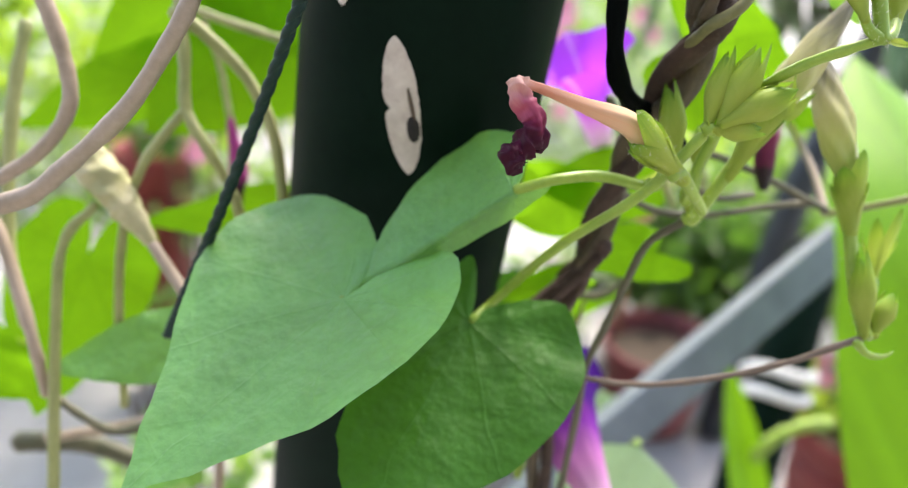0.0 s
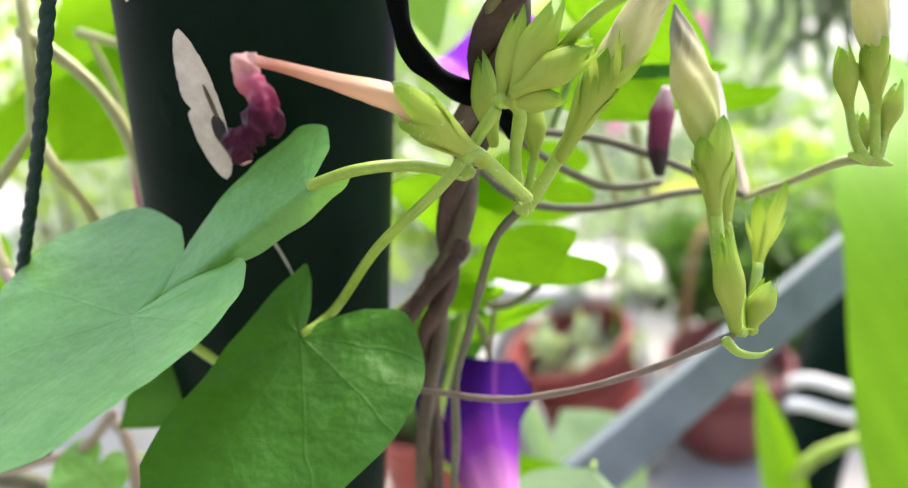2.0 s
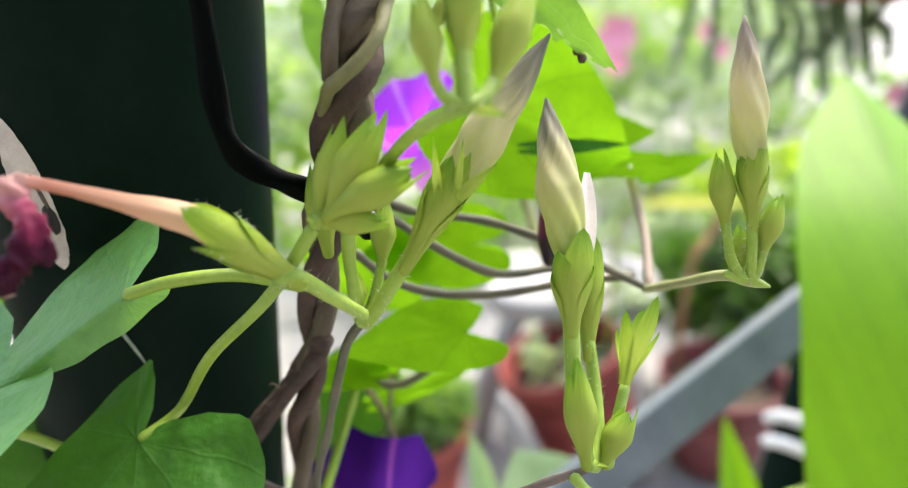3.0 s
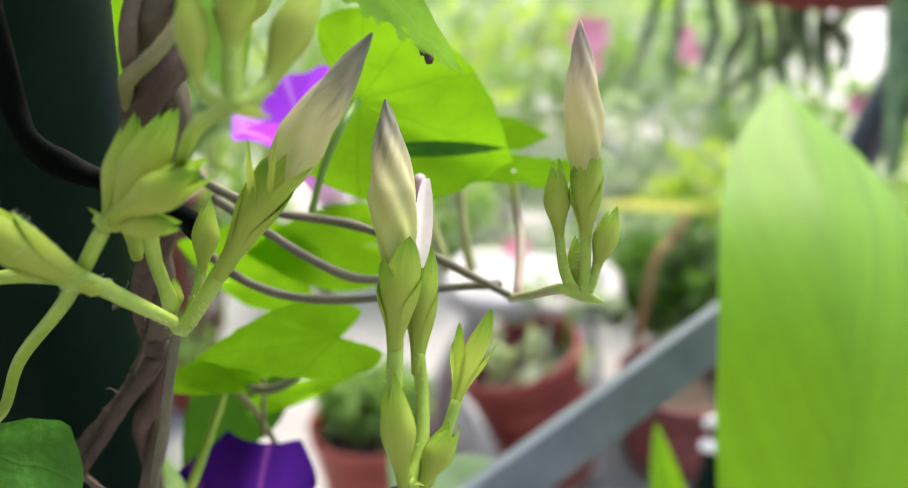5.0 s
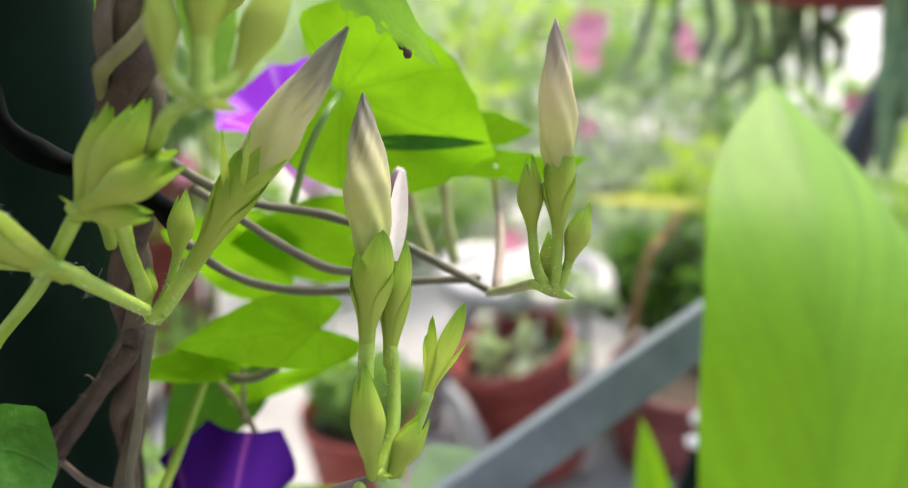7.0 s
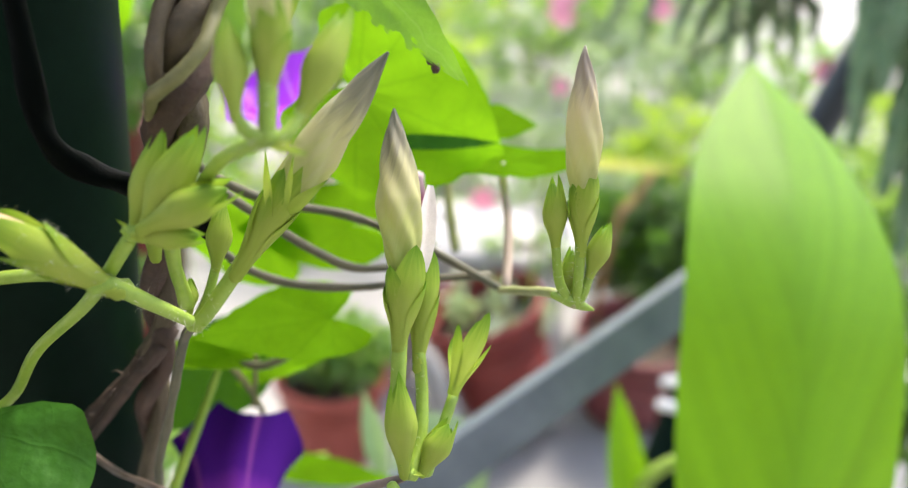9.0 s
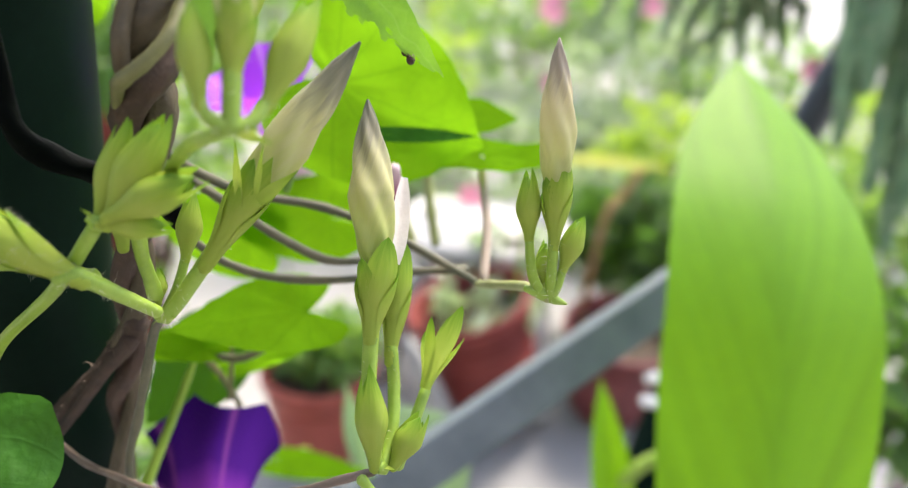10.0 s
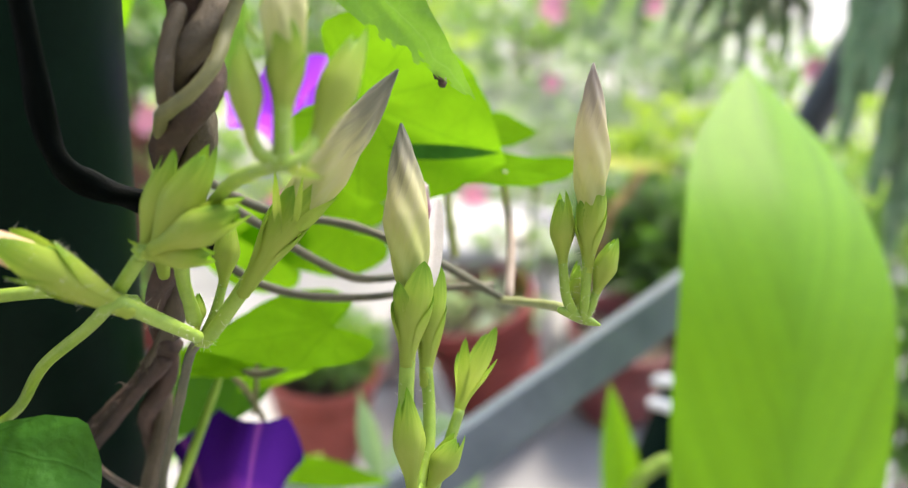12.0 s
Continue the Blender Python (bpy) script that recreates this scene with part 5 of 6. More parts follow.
stem("vine_stem", [(-0.0297, 0.2341, 0.6336), (-0.0202, 0.2328, 0.6311), (-0.0080, 0.2312, 0.6282)], (0.0011,), STEM_OLIVE, "olive green vine stem", group="vine stems")
stem("vine_stem", [(-0.0459, 0.1775, 0.5645), (-0.0385, 0.1755, 0.5606), (-0.0325, 0.1748, 0.5593), (-0.0220, 0.1763, 0.5625)], (0.0009,), STEM_DARK, "thin dark vine stem", group="vine stems")
stem("vine_stem", [(-0.0623, 0.1969, 0.5367), (-0.0454, 0.1998, 0.5392), (-0.0342, 0.2022, 0.5419), (-0.0271, 0.2063, 0.5493)], (0.0013,), STEM_PURPLE, "smooth purplish vine stem", group="vine stems")
stem("vine_stem", [(-0.0278, 0.2057, 0.5481), (-0.0243, 0.2042, 0.5441), (-0.0218, 0.2003, 0.5350), (-0.0216, 0.1939, 0.5209)], (0.0013,), STEM_PURPLE, "smooth purplish vine stem", group="vine stems")
tagged(part("dark_twig", tube([(-0.0791, 0.2109, 0.5226), (-0.0621, 0.2123, 0.5219), (-0.0481, 0.2115, 0.5171)], (0.003, 0.0025), 8, 4, rough=0.05), STEM_DARK), "dark dead twig below the leaves", "twig")
shoot = thing("young_leaf", (-0.0170, 0.1773, 0.5916), "curled olive tan young leaf on a purplish stalk", "leaf")
part("blade", crumple([(-0.0240, 0.1822, 0.5990), (-0.0285, 0.1850, 0.6035), (-0.0335, 0.1880, 0.6085), (-0.0375, 0.1905, 0.6120), (-0.0398, 0.1915, 0.6125)], (0.0010, 0.0026, 0.0036, 0.0034, 0.0016), 6, 0.22, pitch=260), LEAF_CURL, shoot, "rolled-up olive blade")
part("petiole", tube([(-0.0134, 0.1737, 0.5889), (-0.0169, 0.1765, 0.5921), (-0.0242, 0.1823, 0.5992)], (0.0014, 0.0013, 0.0011), 10, 6), STEM_PURPLE, shoot)
th = thing("wilted_flower", (-0.0222, 0.2325, 0.6085), "slim withered magenta flower hanging from a vine stem", "flower")
part("corolla", crumple([(-0.0222, 0.2325, 0.6085), (-0.0210, 0.2310, 0.6010), (-0.0203, 0.2300, 0.5950), (-0.0207, 0.2294, 0.5905)], (0.0008, 0.0016, 0.0023, 0.0012), 3, 0.2, pitch=380), WILT_SMALL, th)
part("shrivelled_petal", crumple([(-0.0206, 0.2295, 0.5912), (-0.0209, 0.2291, 0.5885), (-0.0208, 0.2289, 0.5862)], (0.0013, 0.0012, 0.0009), 6, 0.3), WILT_DARK, th)
part("stalk", tube([(-0.0222, 0.2325, 0.6080), (-0.0232, 0.2338, 0.6140), (-0.0243, 0.2345, 0.6210), (-0.0270, 0.2342, 0.6310)], (0.0008,), 8, 5), STEM_OLIVE, th)

# ---- cords ----
taut = thing("twine", (-0.0170, 0.1669, 0.5887), "taut dark green plant cord running down beside the post", "cord")
TAUT = spline([(0.0132, 0.1633, 0.6583), (0.0092, 0.1625, 0.6475), (0.0016, 0.1649, 0.6298), (-0.0063, 0.1661, 0.6120), (-0.0133, 0.1672, 0.5971), (-0.0170, 0.1669, 0.5887)], 26)
for k in range(2):
    wound = [p + (n * math.cos(q * 0.8 + k * math.pi) + b * math.sin(q * 0.8 + k * math.pi)) * 0.00026 for q, (p, (t, n, b)) in enumerate(zip(TAUT, frames_along(TAUT)))]
    part("strand", tube(wound, (0.00080,), 9, 1), CORD_GREEN, taut)
loop = thing("black_cord", (0.0705, 0.177, 0.6255), "thick black cord looped round the brown vine", "cord")
part("strand", tube([(0.0535, 0.1690, 0.7300), (0.0542, 0.1680, 0.6900), (0.0548, 0.1668, 0.6560), (0.0552, 0.1662, 0.6460), (0.0563, 0.1665, 0.6405), (0.0584, 0.1690, 0.6370), (0.0615, 0.1730, 0.6334), (0.0672, 0.1752, 0.6300), (0.0705, 0.177, 0.6255)], (0.0013, 0.0014, 0.0016, 0.0017), 12, 8, 2, 0.14, 14), CORD_BLACK, loop)

# ---- brown twisted vine ----
CORE = spline([(0.0718, 0.1761, 0.6616), (0.0709, 0.1732, 0.6532), (0.0698, 0.1717, 0.6454), (0.0652, 0.1758, 0.6317), (0.0620, 0.1787, 0.6196), (0.0585, 0.1806, 0.6032), (0.0559, 0.1821, 0.5930), (0.0538, 0.1818, 0.5785), (0.0534, 0.1713, 0.5514), (0.0519, 0.1706, 0.5308)], 10)
twined = thing("twisted_vine", tuple(CORE[-1]), "two old brown vine stems twisted round each other", "vine")
for k in range(2):
    pts = []
    for i, (p, (t, n, b)) in enumerate(zip(CORE, frames_along(CORE))):
        a = i * 0.30 + k * math.pi
        off = 0.0019 if i < 30 else 0.0014
        pts.append(p + (n * math.cos(a) + b * math.sin(a)) * off)
    part("strand", tube(pts[::2], (0.0021, 0.0021, 0.0020, 0.0017, 0.0016, 0.0013, 0.0012), 14, 3, 5, 0.10, 5.0, 0.05, seed=k), (STEM_BROWN, STEM_TWIST)[k], twined)
tagged(part("dry_vine", tube([(0.0611, 0.1786, 0.6060), (0.0568, 0.1793, 0.5994), (0.0487, 0.1803, 0.5893), (0.0373, 0.1805, 0.5760)], (0.0018, 0.0016, 0.0014), 10, 8, 4, 0.15, 3, 0.08), STEM_BROWN), "frayed dry brown stem against the post", "stem")
tagged(part("dry_vine", tube([(0.0601, 0.1772, 0.6036), (0.0531, 0.1784, 0.5939), (0.0454, 0.1788, 0.5827), (0.0404, 0.1797, 0.5745)], (0.0011, 0.001, 0.0008), 8, 8, 3, 0.15, 3, 0.1, seed=2), STEM_BROWN), "frayed dry brown stem against the post", "stem")
fibres = thing("loose_fibres", (0.0553, 0.1785, 0.6021), "loose pale fibres fraying from the dry vine", "fibres")
rnd = random.Random(8)
for k in range(22):
    f = rnd.uniform(0, 1)
    a = lerp((0.0603, 0.1775, 0.6061), (0.0426, 0.1784, 0.5821), f)
    d = Vector((rnd.uniform(-0.0022, 0.0012), rnd.uniform(-0.0012, 0.0006), rnd.uniform(-0.0016, 0.0010)))
    part("fibre", tube([a, a + d * 0.6 + Vector((0, 0, 0.0006)), a + d], (0.00006, 0.00004, 0.00002), 5, 4), STEM_VINE, fibres)
stem("vine_stem", [(0.0794, 0.1790, 0.6712), (0.0772, 0.1752, 0.6632), (0.0754, 0.1722, 0.6573), (0.0750, 0.1683, 0.6543), (0.0732, 0.1661, 0.6517), (0.0709, 0.1656, 0.6497), (0.0688, 0.1668, 0.6478), (0.0671, 0.1703, 0.6439)], (0.0008, 0.0009), STEM_MOSS, "olive stem crossing the twisted vine", group="vine stems")
stem("vine_stem", [(0.0701, 0.1720, 0.6592), (0.0693, 0.1695, 0.6553), (0.0690, 0.1682, 0.6517), (0.0688, 0.1694, 0.6486), (0.0690, 0.1731, 0.6457)], (0.0011,), STEM_TWIST, "thin brown stem along the twisted vine", group="vine stems")

# ---- thin vines between the clusters ----
stem("vine_stem", [(0.0710, 0.1656, 0.6174), (0.0669, 0.1712, 0.6100), (0.0645, 0.1720, 0.6018), (0.0622, 0.1720, 0.5928), (0.0596, 0.1719, 0.5830), (0.0591, 0.1717, 0.5703), (0.0574, 0.1698, 0.5472)], (0.0007, 0.0007, 0.0007, 0.0008), STEM_DARK, "thin green-brown vine stem", group="vine stems")
stem("vine_stem", [(0.0223, 0.1906, 0.5764), (0.0385, 0.1821, 0.5784), (0.0508, 0.1734, 0.5808), (0.0573, 0.1702, 0.5820), (0.0684, 0.1657, 0.5841), (0.0803, 0.1624, 0.5888), (0.0902, 0.1595, 0.5946), (0.0963, 0.1582, 0.5989), (0.1006, 0.1579, 0.6013)], (0.0005, 0.00055, 0.0006, 0.0006), STEM_VINE, "thin brownish vine stem with a bud cluster", group="vine stems")
stem("vine_stem", [(0.0610, 0.1931, 0.6291), (0.0648, 0.1957, 0.6245), (0.0722, 0.1995, 0.6192), (0.0847, 0.2026, 0.6163), (0.0964, 0.2029, 0.6121), (0.1063, 0.2019, 0.6078), (0.1123, 0.2012, 0.6051)], (0.0008, 0.0008, 0.0007), STEM_DARK, "thin dark vine stem", group="vine stems")
stem("vine_stem", [(0.0649, 0.1949, 0.6229), (0.0712, 0.1964, 0.6177), (0.0790, 0.1977, 0.6118), (0.0872, 0.1989, 0.6080), (0.0970, 0.2048, 0.6067)], (0.0008,), STEM_DARK, "thin dark vine stem", group="vine stems")
stem("vine_stem", [(0.0632, 0.1937, 0.6137), (0.0688, 0.1950, 0.6082), (0.0768, 0.1965, 0.6050), (0.0882, 0.1985, 0.6045), (0.0995, 0.2013, 0.6057), (0.1101, 0.2036, 0.6061)], (0.00075,), STEM_DARK, "thin dark vine stem", group="vine stems")
stem("vine_stem", [(0.1123, 0.2010, 0.6049), (0.1162, 0.1903, 0.6119), (0.1193, 0.1777, 0.6198), (0.1216, 0.1730, 0.6212)], (0.0008, 0.0007), STEM_OLIVE, "thin pale vine stem to a bud cluster", group="vine stems")
stem("vine_stem", [(0.0891, 0.2611, 0.5981), (0.0917, 0.2581, 0.5912), (0.0958, 0.2543, 0.5823)], (0.0012,), STEM_OLIVE, "thin green leaf stalk", group="vine stems")
stem("vine_stem", [(0.0984, 0.2537, 0.6039), (0.1000, 0.2498, 0.5954), (0.1022, 0.2460, 0.5870)], (0.0012,), STEM_OLIVE, "thin green leaf stalk", group="vine stems")
stem("vine_stem", [(0.0590, 0.2047, 0.5808), (0.0619, 0.2090, 0.5704), (0.0629, 0.2148, 0.5582)], (0.0007, 0.0006), STEM_MOSS, "thin olive stem behind the deep violet flower", group="vine stems")
stem("vine_stem", [(0.0649, 0.2068, 0.5804), (0.0643, 0.2072, 0.5740), (0.0630, 0.2085, 0.5655)], (0.0005, 0.0005), STEM_MOSS, "thin olive stem behind the deep violet flower", group="vine stems")
stem("leaf_stalk", [(0.0590, 0.2046, 0.5810), (0.0577, 0.2010, 0.5762), (0.0560, 0.1975, 0.5705), (0.0541, 0.1915, 0.5640), (0.0520, 0.1850, 0.5560), (0.0500, 0.1800, 0.5480)], (0.0006, 0.0009, 0.0011), STEM_GREEN, "yellow-green stalk before the deep violet flower", group="vine stems")
stem("tendril", [(0.02970, 0.17450, 0.61000), (0.03130, 0.17570, 0.60490), (0.03260, 0.17710, 0.59930)], (0.00032, 0.00026, 0.00008), TENDRIL_DRY, "thin pale dry tendril against the post", "tendril")

# ---- cluster round the tall pale bud ----
TALL = "tall furled cream morning glory bud with a grey tip"
tallest = tall_bud((0.0981, 0.1681, 0.6158), (0.0984, 0.1668, 0.6164), (0.0980, 0.1725, 0.6238), (0.0943, 0.1864, 0.6421), 0.0031, (0.0983, 0.1742, 0.6274), TALL, 0.5, stalk=[(0.1010, 0.1584, 0.6018), (0.0991, 0.1620, 0.6085)])
part("loose_petal", blade((0.1003, 0.1747, 0.6232), (0.1002, 0.1830, 0.6325), (0.1035, 0.1803, 0.6274), 0.115, (0.5, 0.85, 1.0, 1.0, 0.9, 0.7, 0.35), 22, rows=16, cols=5), PETAL_PALE, tallest, "thin pale pinkish loose petal")
th = thing("spent_calyx", (0.1024, 0.1625, 0.6030), "long green calyx on a straight stalk", "flower bud", "small green buds")
calyx(th, (0.1009, 0.1690, 0.6118), (0.1007, 0.1785, 0.6242), 0.0022, 0.2, 0.01)
part("stalk", tube([(0.1016, 0.1589, 0.6015), (0.1023, 0.1631, 0.6043), (0.1018, 0.1672, 0.6083), (0.1009, 0.1699, 0.6131)], (0.0009,), 10, 6), STEM_GREEN, th)
green_bud((0.1000, 0.1581, 0.6025), (0.1007, 0.1580, 0.6022), (0.0986, 0.1629, 0.6151), 0.0021, "small closed green bud in pointed sepals", 0.3, flare=0.02)
green_bud((0.1037, 0.1592, 0.6017), (0.1031, 0.1590, 0.6015), (0.1063, 0.1634, 0.6077), 0.0019, "small closed green bud in pointed sepals", 0.8, flare=0.03)
th = thing("open_calyx", (0.1041, 0.1611, 0.5997), "pale green calyx with spreading pointed sepals", "flower bud", "small green buds")
calyx(th, (0.1060, 0.1691, 0.6068), (0.1088, 0.1763, 0.6168), 0.0027, 0.1, 0.07, core=False, spread=50, point=1.2, start=0.30)
part("stalk", tube([(0.1036, 0.1598, 0.6007), (0.1048, 0.1649, 0.6030), (0.1061, 0.1690, 0.6066)], (0.0008,), 10, 6), STEM_GREEN, th)
th = thing("bract_hook", (0.1007, 0.1563, 0.6000), "green hooked bracts under a bud cluster", "bract")
part("hook", tube([(0.0992, 0.1566, 0.6011), (0.1010, 0.1561, 0.5995), (0.1037, 0.1562, 0.5990), (0.1057, 0.1568, 0.5997)], (0.0008, 0.0006, 0.0004, 0.0001), 10, 6), STEM_GREEN, th)

# ---- leaning bud and its neighbours ----
leaning = tall_bud((0.0717, 0.1652, 0.6175), (0.0771, 0.1677, 0.6251), (0.0804, 0.1704, 0.6312), (0.0945, 0.1777, 0.6524), 0.0030, (0.0861, 0.1739, 0.6410), "long furled cream morning glory bud leaning outwards", 0.9, stalk=[(0.0716, 0.1653, 0.6173), (0.0735, 0.1665, 0.6198)])
part("sepal", blade((0.0815, 0.1686, 0.6330), (0.0805, 0.1710, 0.6413), (0.0835, 0.1690, 0.6382), 0.085, (0.5, 0.9, 1.0, 0.9, 0.6, 0.3, 0.0), 25, rows=14, cols=4), SEPAL, leaning, "long pointed free sepal")
part("sepal", blade((0.0839, 0.1682, 0.6340), (0.0886, 0.1703, 0.6381), (0.0877, 0.1677, 0.6346), 0.15, (0.6, 1.0, 1.0, 0.8, 0.5, 0.25, 0.0), 25, rows=14, cols=4), SEPAL, leaning, "long pointed free sepal")
part("sepal", blade((0.0840, 0.1673, 0.6356), (0.0844, 0.1699, 0.6415), (0.0860, 0.1679, 0.6387), 0.085, (0.6, 1.0, 1.0, 0.8, 0.5, 0.25, 0.0), 25, rows=14, cols=4), SEPAL, leaning, "long pointed free sepal")
green_bud((0.0719, 0.1654, 0.6178), (0.0730, 0.1704, 0.6234), (0.0729, 0.1752, 0.6312), 0.0017, "slim closed green bud", 0.4, stalk=[(0.0713, 0.1659, 0.6172), (0.0722, 0.1686, 0.6198)])
green_bud((0.0691, 0.1579, 0.6352), (0.0687, 0.1583, 0.6350), (0.0713, 0.1632, 0.6459), 0.0018, "closed green bud in a tight cluster", 0.2, flare=0.02)
green_bud((0.0707, 0.1579, 0.6350), (0.0703, 0.1575, 0.6353), (0.0758, 0.1630, 0.6470), 0.0024, "plump closed green bud in a tight cluster", 0.7, flare=0.02)
green_bud((0.0704, 0.1580, 0.6353), (0.0707, 0.1569, 0.6364), (0.0811, 0.1590, 0.6420), 0.0022, "closed green bud pointing sideways", 1.1, flare=0.04)
green_bud((0.0701, 0.1574, 0.6341), (0.0694, 0.1573, 0.6352), (0.0771, 0.1586, 0.6351), 0.0016, "short closed green bud under the cluster", 0.5)
stem("bud_stalk", [(0.0687, 0.1578, 0.6352), (0.0710, 0.1614, 0.6329), (0.0704, 0.1640, 0.6269), (0.0703, 0.1663, 0.6201)], (0.0009, 0.0010), STEM_GREEN, "curved green flower stalk", group="flower stalks")
green_bud((0.0703, 0.1663, 0.6201), (0.0707, 0.1659, 0.6191), (0.0703, 0.1679, 0.6233), 0.0011, "tiny yellow-green bract bud at a node", 0.2)

for at, r in (((0.0712, 0.1656, 0.6174), 0.0011), ((0.0688, 0.1578, 0.6351), 0.0010), ((0.1013, 0.1586, 0.6017), 0.0011), ((0.0637, 0.1635, 0.6239), 0.0010)):
    at = Vector(at)
    knob = thing("stem_node", tuple(at), "swollen green stem node where stalks meet", "stem node", "stem nodes")
    part("swelling", crumple([at + Vector((-r, 0, r * 0.6)), at, at + Vector((r, 0, -r * 0.6))], (r * 0.5, r, r * 0.5), 4, 0.2, 16, 6), STEM_GREEN, knob)
    for k in range(3):
        d = Vector((math.cos(2.1 * k), -0.5, math.sin(2.1 * k) * 0.8 + 0.3)) * r * 2.2
        part("bract", blade(at, at + d, at + Vector((0, -1, 0.3)) * r, 0.16, fold=20, rows=8, cols=3), SEPAL, knob)

# ---- top cluster ----
green_bud((0.0848, 0.1520, 0.6507), (0.0837, 0.1520, 0.6524), (0.0813, 0.1580, 0.6604), 0.0016, "closed green bud high in the vine", 0.2, stalk=[(0.0866, 0.1520, 0.6500), (0.0846, 0.1518, 0.6511)])
tall_bud((0.0864, 0.1522, 0.6503), (0.0862, 0.1546, 0.6544), (0.0860, 0.1560, 0.6568), (0.0848, 0.1640, 0.6715), 0.0022, (0.0858, 0.1590, 0.6620), "pale furled bud high in the vine", 0.1, stalk=[(0.0866, 0.1520, 0.6500), (0.0864, 0.1534, 0.6524)], stalk_r=0.0009)
green_bud((0.0880, 0.1525, 0.6503), (0.0893, 0.1549, 0.6516), (0.0922, 0.1636, 0.6608), 0.0020, "large closed green bud high in the vine", 0.5, stalk=[(0.0867, 0.1520, 0.6500), (0.0882, 0.1530, 0.6505)])
stem("bud_stalk", [(0.0868, 0.1520, 0.6501), (0.0834, 0.1531, 0.6484), (0.0794, 0.1578, 0.6446), (0.0735, 0.1647, 0.6371)], (0.0007, 0.0008), STEM_GREEN, "short green stalk under the top buds", group="flower stalks")
th = thing("bract_pair", (0.0876, 0.1522, 0.6498), "small pointed green bracts at a flower node", "bract")
part("bract", blade((0.0868, 0.1516, 0.6499), (0.0909, 0.1512, 0.6494), (0.0892, 0.1506, 0.6485), 0.14, fold=25), SEPAL, th)
part("bract", blade((0.0869, 0.1515, 0.6496), (0.0899, 0.1526, 0.6502), (0.0890, 0.1519, 0.6513), 0.12, fold=25), SEPAL, th)
green_bud((0.0793, 0.1756, 0.6540), (0.0795, 0.1750, 0.6528), (0.0836, 0.1784, 0.6589), 0.0012, "narrow dark green bud behind the cluster", 0.3)

# ---- right cluster ----
tall_bud((0.1218, 0.1733, 0.6218), (0.1215, 0.1754, 0.6283), (0.1210, 0.1776, 0.6345), (0.1191, 0.1843, 0.6535), 0.0024, (0.1208, 0.1799, 0.6392), "slender furled cream morning glory bud with a rosy grey tip", 0.2, flare=0.0, skin=BUD_ROSE, stalk=[(0.1218, 0.1732, 0.6214)], stalk_r=0.0007)
green_bud((0.1192, 0.1733, 0.6224), (0.1182, 0.1762, 0.6281), (0.1169, 0.1797, 0.6373), 0.0017, "slim closed green bud in a spray", 0.6, stalk=[(0.1203, 0.1737, 0.6217), (0.1190, 0.1746, 0.6243)])
green_bud((0.1229, 0.1733, 0.6214), (0.1231, 0.1747, 0.6247), (0.1249, 0.1781, 0.6319), 0.0016, "slim closed green bud in a spray", 0.1, stalk=[(0.1219, 0.1733, 0.6214), (0.1226, 0.1739, 0.6229)])
green_bud((0.1207, 0.1741, 0.6212), (0.1207, 0.1747, 0.6213), (0.1207, 0.1783, 0.6278), 0.0013, "slim closed green bud in a spray", 0.9)
th = thing("bract_hook", (0.1215, 0.1731, 0.6214), "green hooked bracts under a bud spray", "bract")
part("hook", tube([(0.1184, 0.1737, 0.6221), (0.1207, 0.1736, 0.6215), (0.1226, 0.1731, 0.6211), (0.1241, 0.1730, 0.6207)], (0.0005, 0.0009, 0.0007, 0.0002), 8, 6), STEM_GREEN, th)

# ---- wilted flower over the front leaf ----
wilt = thing("wilted_flower", (0.0719, 0.1626, 0.6202), "wilted morning glory with a peach tube and crumpled crimson head", "flower")
part("tube", tube([(0.0603, 0.1544, 0.6326), (0.0567, 0.1535, 0.6363), (0.0493, 0.1519, 0.6393), (0.0435, 0.1497, 0.6418), (0.0402, 0.1483, 0.6430)], (0.0014, 0.0018, 0.0016, 0.0010, 0.0007, 0.0006, 0.0008), 18, 7, 5, 0.10, 1.0, 0.03), WILT_TUBE, wilt, "limp peach-coloured flower tube")
part("head", crumple([(0.0401, 0.1482, 0.6434), (0.0407, 0.1470, 0.6408), (0.0425, 0.1460, 0.6386), (0.0418, 0.1449, 0.6365), (0.0399, 0.1431, 0.6342), (0.0406, 0.1424, 0.6325)], (0.0010, 0.0011, 0.0011, 0.0013, 0.0014, 0.0005), 7, 0.8, pitch=480), WILT_HEAD, wilt, "crumpled crimson petals")
part("shrivelled_petal", crumple([(0.0418, 0.1464, 0.6385), (0.0434, 0.1462, 0.6365), (0.0431, 0.1453, 0.6346)], (0.0006, 0.0010, 0.0005), 9, pitch=480), WILT_DARK, wilt)
part("shrivelled_petal", crumple([(0.0411, 0.1444, 0.6366), (0.0397, 0.1430, 0.6353), (0.0404, 0.1422, 0.6333)], (0.0005, 0.0010, 0.0005), 12, pitch=480), WILT_DARK, wilt)
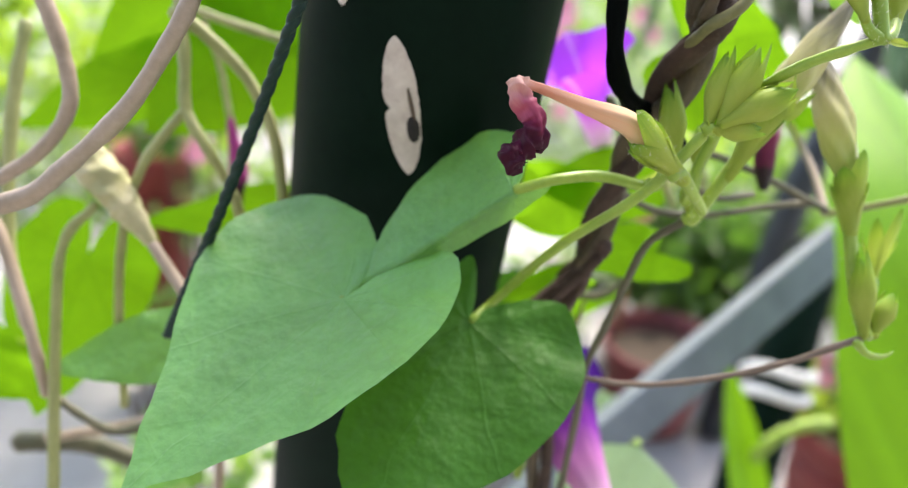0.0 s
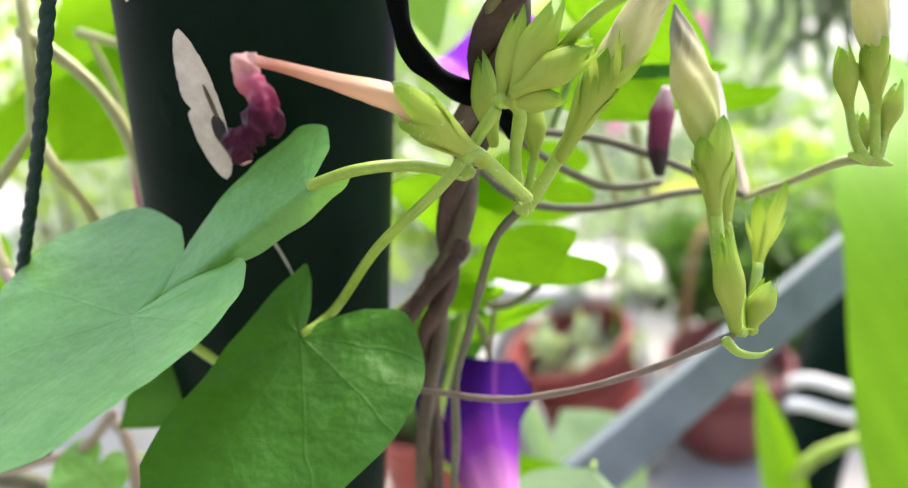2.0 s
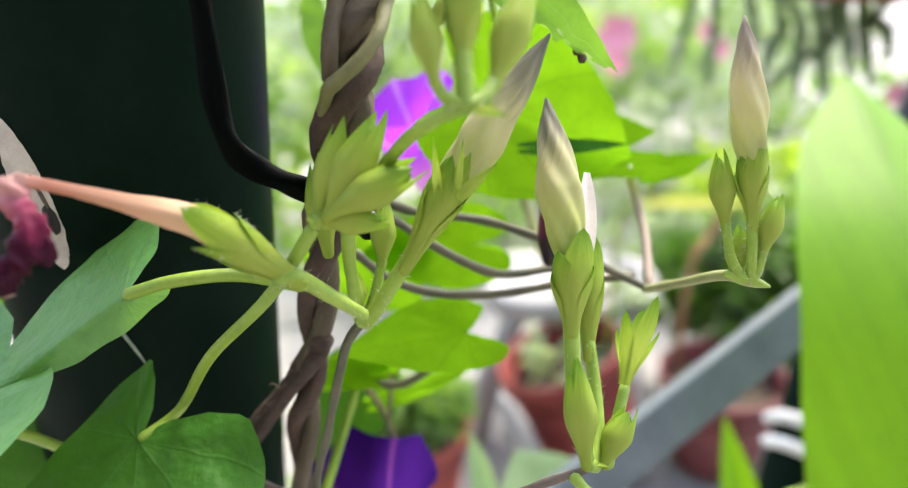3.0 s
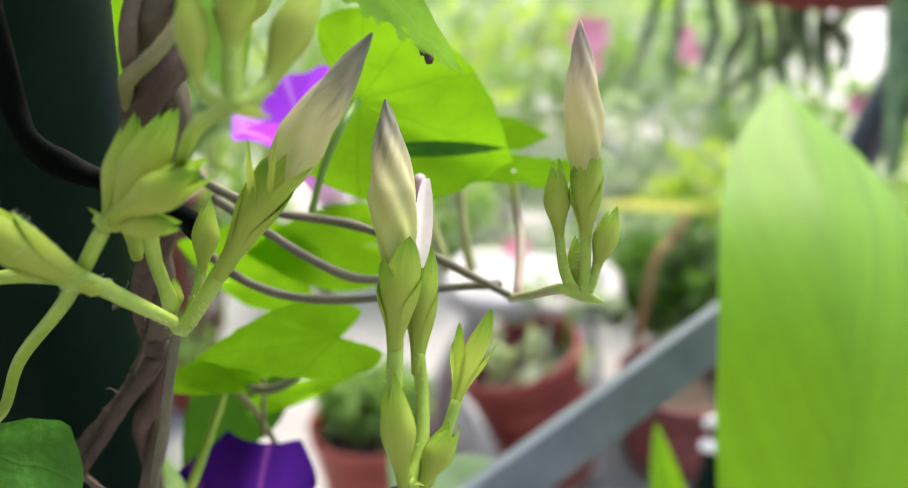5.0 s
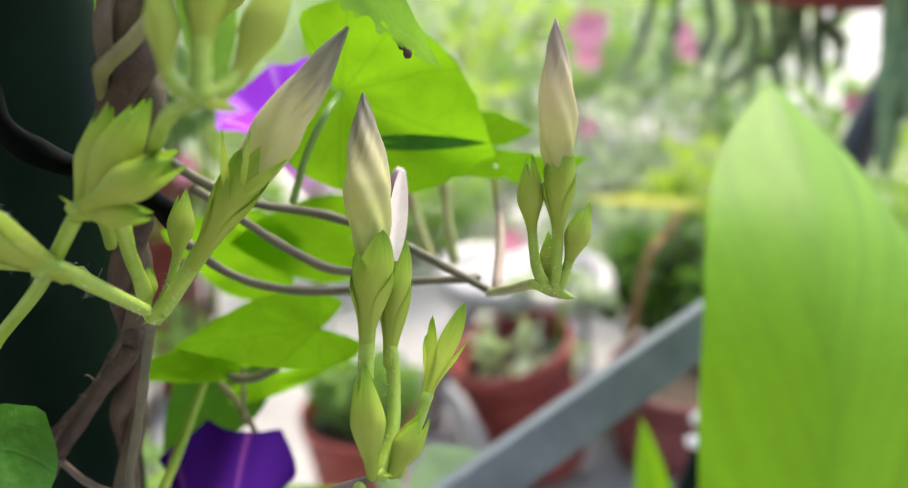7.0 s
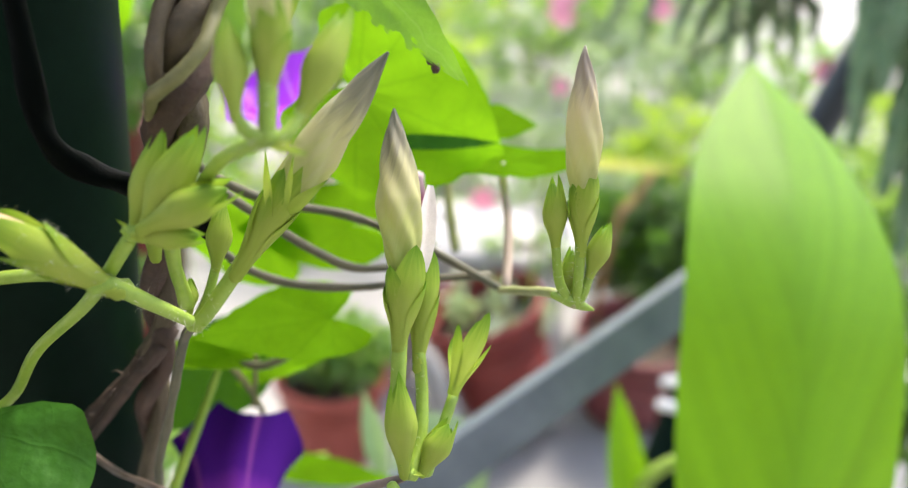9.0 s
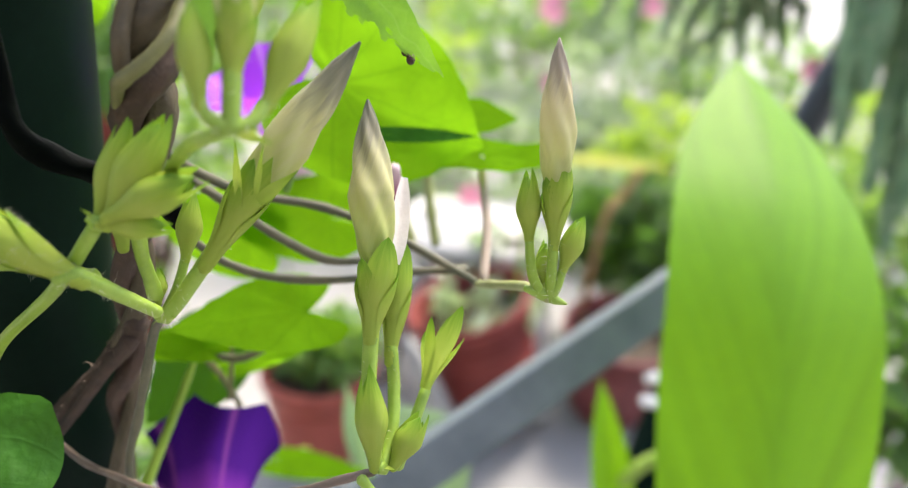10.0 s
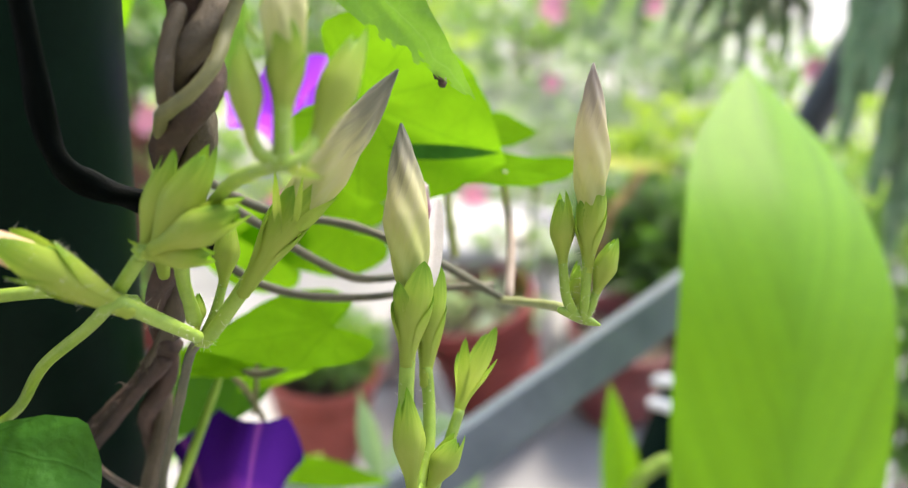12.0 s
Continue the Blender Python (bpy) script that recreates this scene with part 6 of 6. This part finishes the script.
calyx(wilt, (0.0659, 0.1569, 0.6278), (0.0546, 0.1528, 0.6383), 0.0027, 0.5, 0.02, close=0.0, spread=62, point=1.9, start=0.42)
part("stalk", tube([(0.0641, 0.1557, 0.6286), (0.0657, 0.1568, 0.6284), (0.0689, 0.1597, 0.6243), (0.0721, 0.1626, 0.6201)], (0.0011, 0.0010, 0.0008), 12, 8), STEM_GREEN, wilt)
th = thing("wilted_bud", (0.0959, 0.1977, 0.6118), "withered maroon bud hanging from the thin vine", "flower bud")
part("corolla", tube([(0.0956, 0.1974, 0.6112), (0.0955, 0.1991, 0.6149), (0.0960, 0.2018, 0.6208), (0.0966, 0.2021, 0.6253)], (0.0010, 0.0019, 0.0023, 0.0010), 16, 7, 5, 0.08, 1.5, 0.03), WILT_BUD, th)
green_bud((0.0694, 0.1676, 0.6316), (0.0673, 0.1655, 0.6275), (0.0652, 0.1705, 0.6389), 0.0021, "closed green bud beside the black cord", 0.6)

# ---- open flowers ----
FM, FT = Vector((0.0573, 0.2126, 0.5526)), Vector((0.0634, 0.1894, 0.5492))
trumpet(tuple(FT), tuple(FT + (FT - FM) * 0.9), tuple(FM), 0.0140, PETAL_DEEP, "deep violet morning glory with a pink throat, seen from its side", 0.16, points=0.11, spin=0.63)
trumpet((0.0712, 0.2455, 0.6025), (0.0712, 0.2455, 0.6025), (0.0615, 0.2395, 0.6290), 0.0125, PETAL_LIT_TONE, "bright violet morning glory, backlight put into its petal colour", 0.4, seed=4, points=0.06, throat=0.25)

# ---- soft hairs on stalks, sepals and the old vine ----
for ob in [o for o in bpy.data.objects if o.type == "MESH" and o.parent is not None]:
    kind = ob.name.split(".")[0]
    owner = ob.parent
    while owner.parent is not None:
        owner = owner.parent
    if kind == "stalk" and owner.name.split(".")[0] in ("flower_bud", "wilted_flower", "green_bud", "spent_calyx"):
        hairs(ob, 90, 0.0007, HAIR, owner, len(ob.name))
    if kind == "strand" and owner is twined:
        hairs(ob, 900, 0.0010, STEM_VINE, owner, 5, 0.000012)
    if kind == "calyx" and owner is wilt:
        for sepal in list(ob.children):
            hairs(sepal, 60, 0.0006, HAIR, owner, 9)
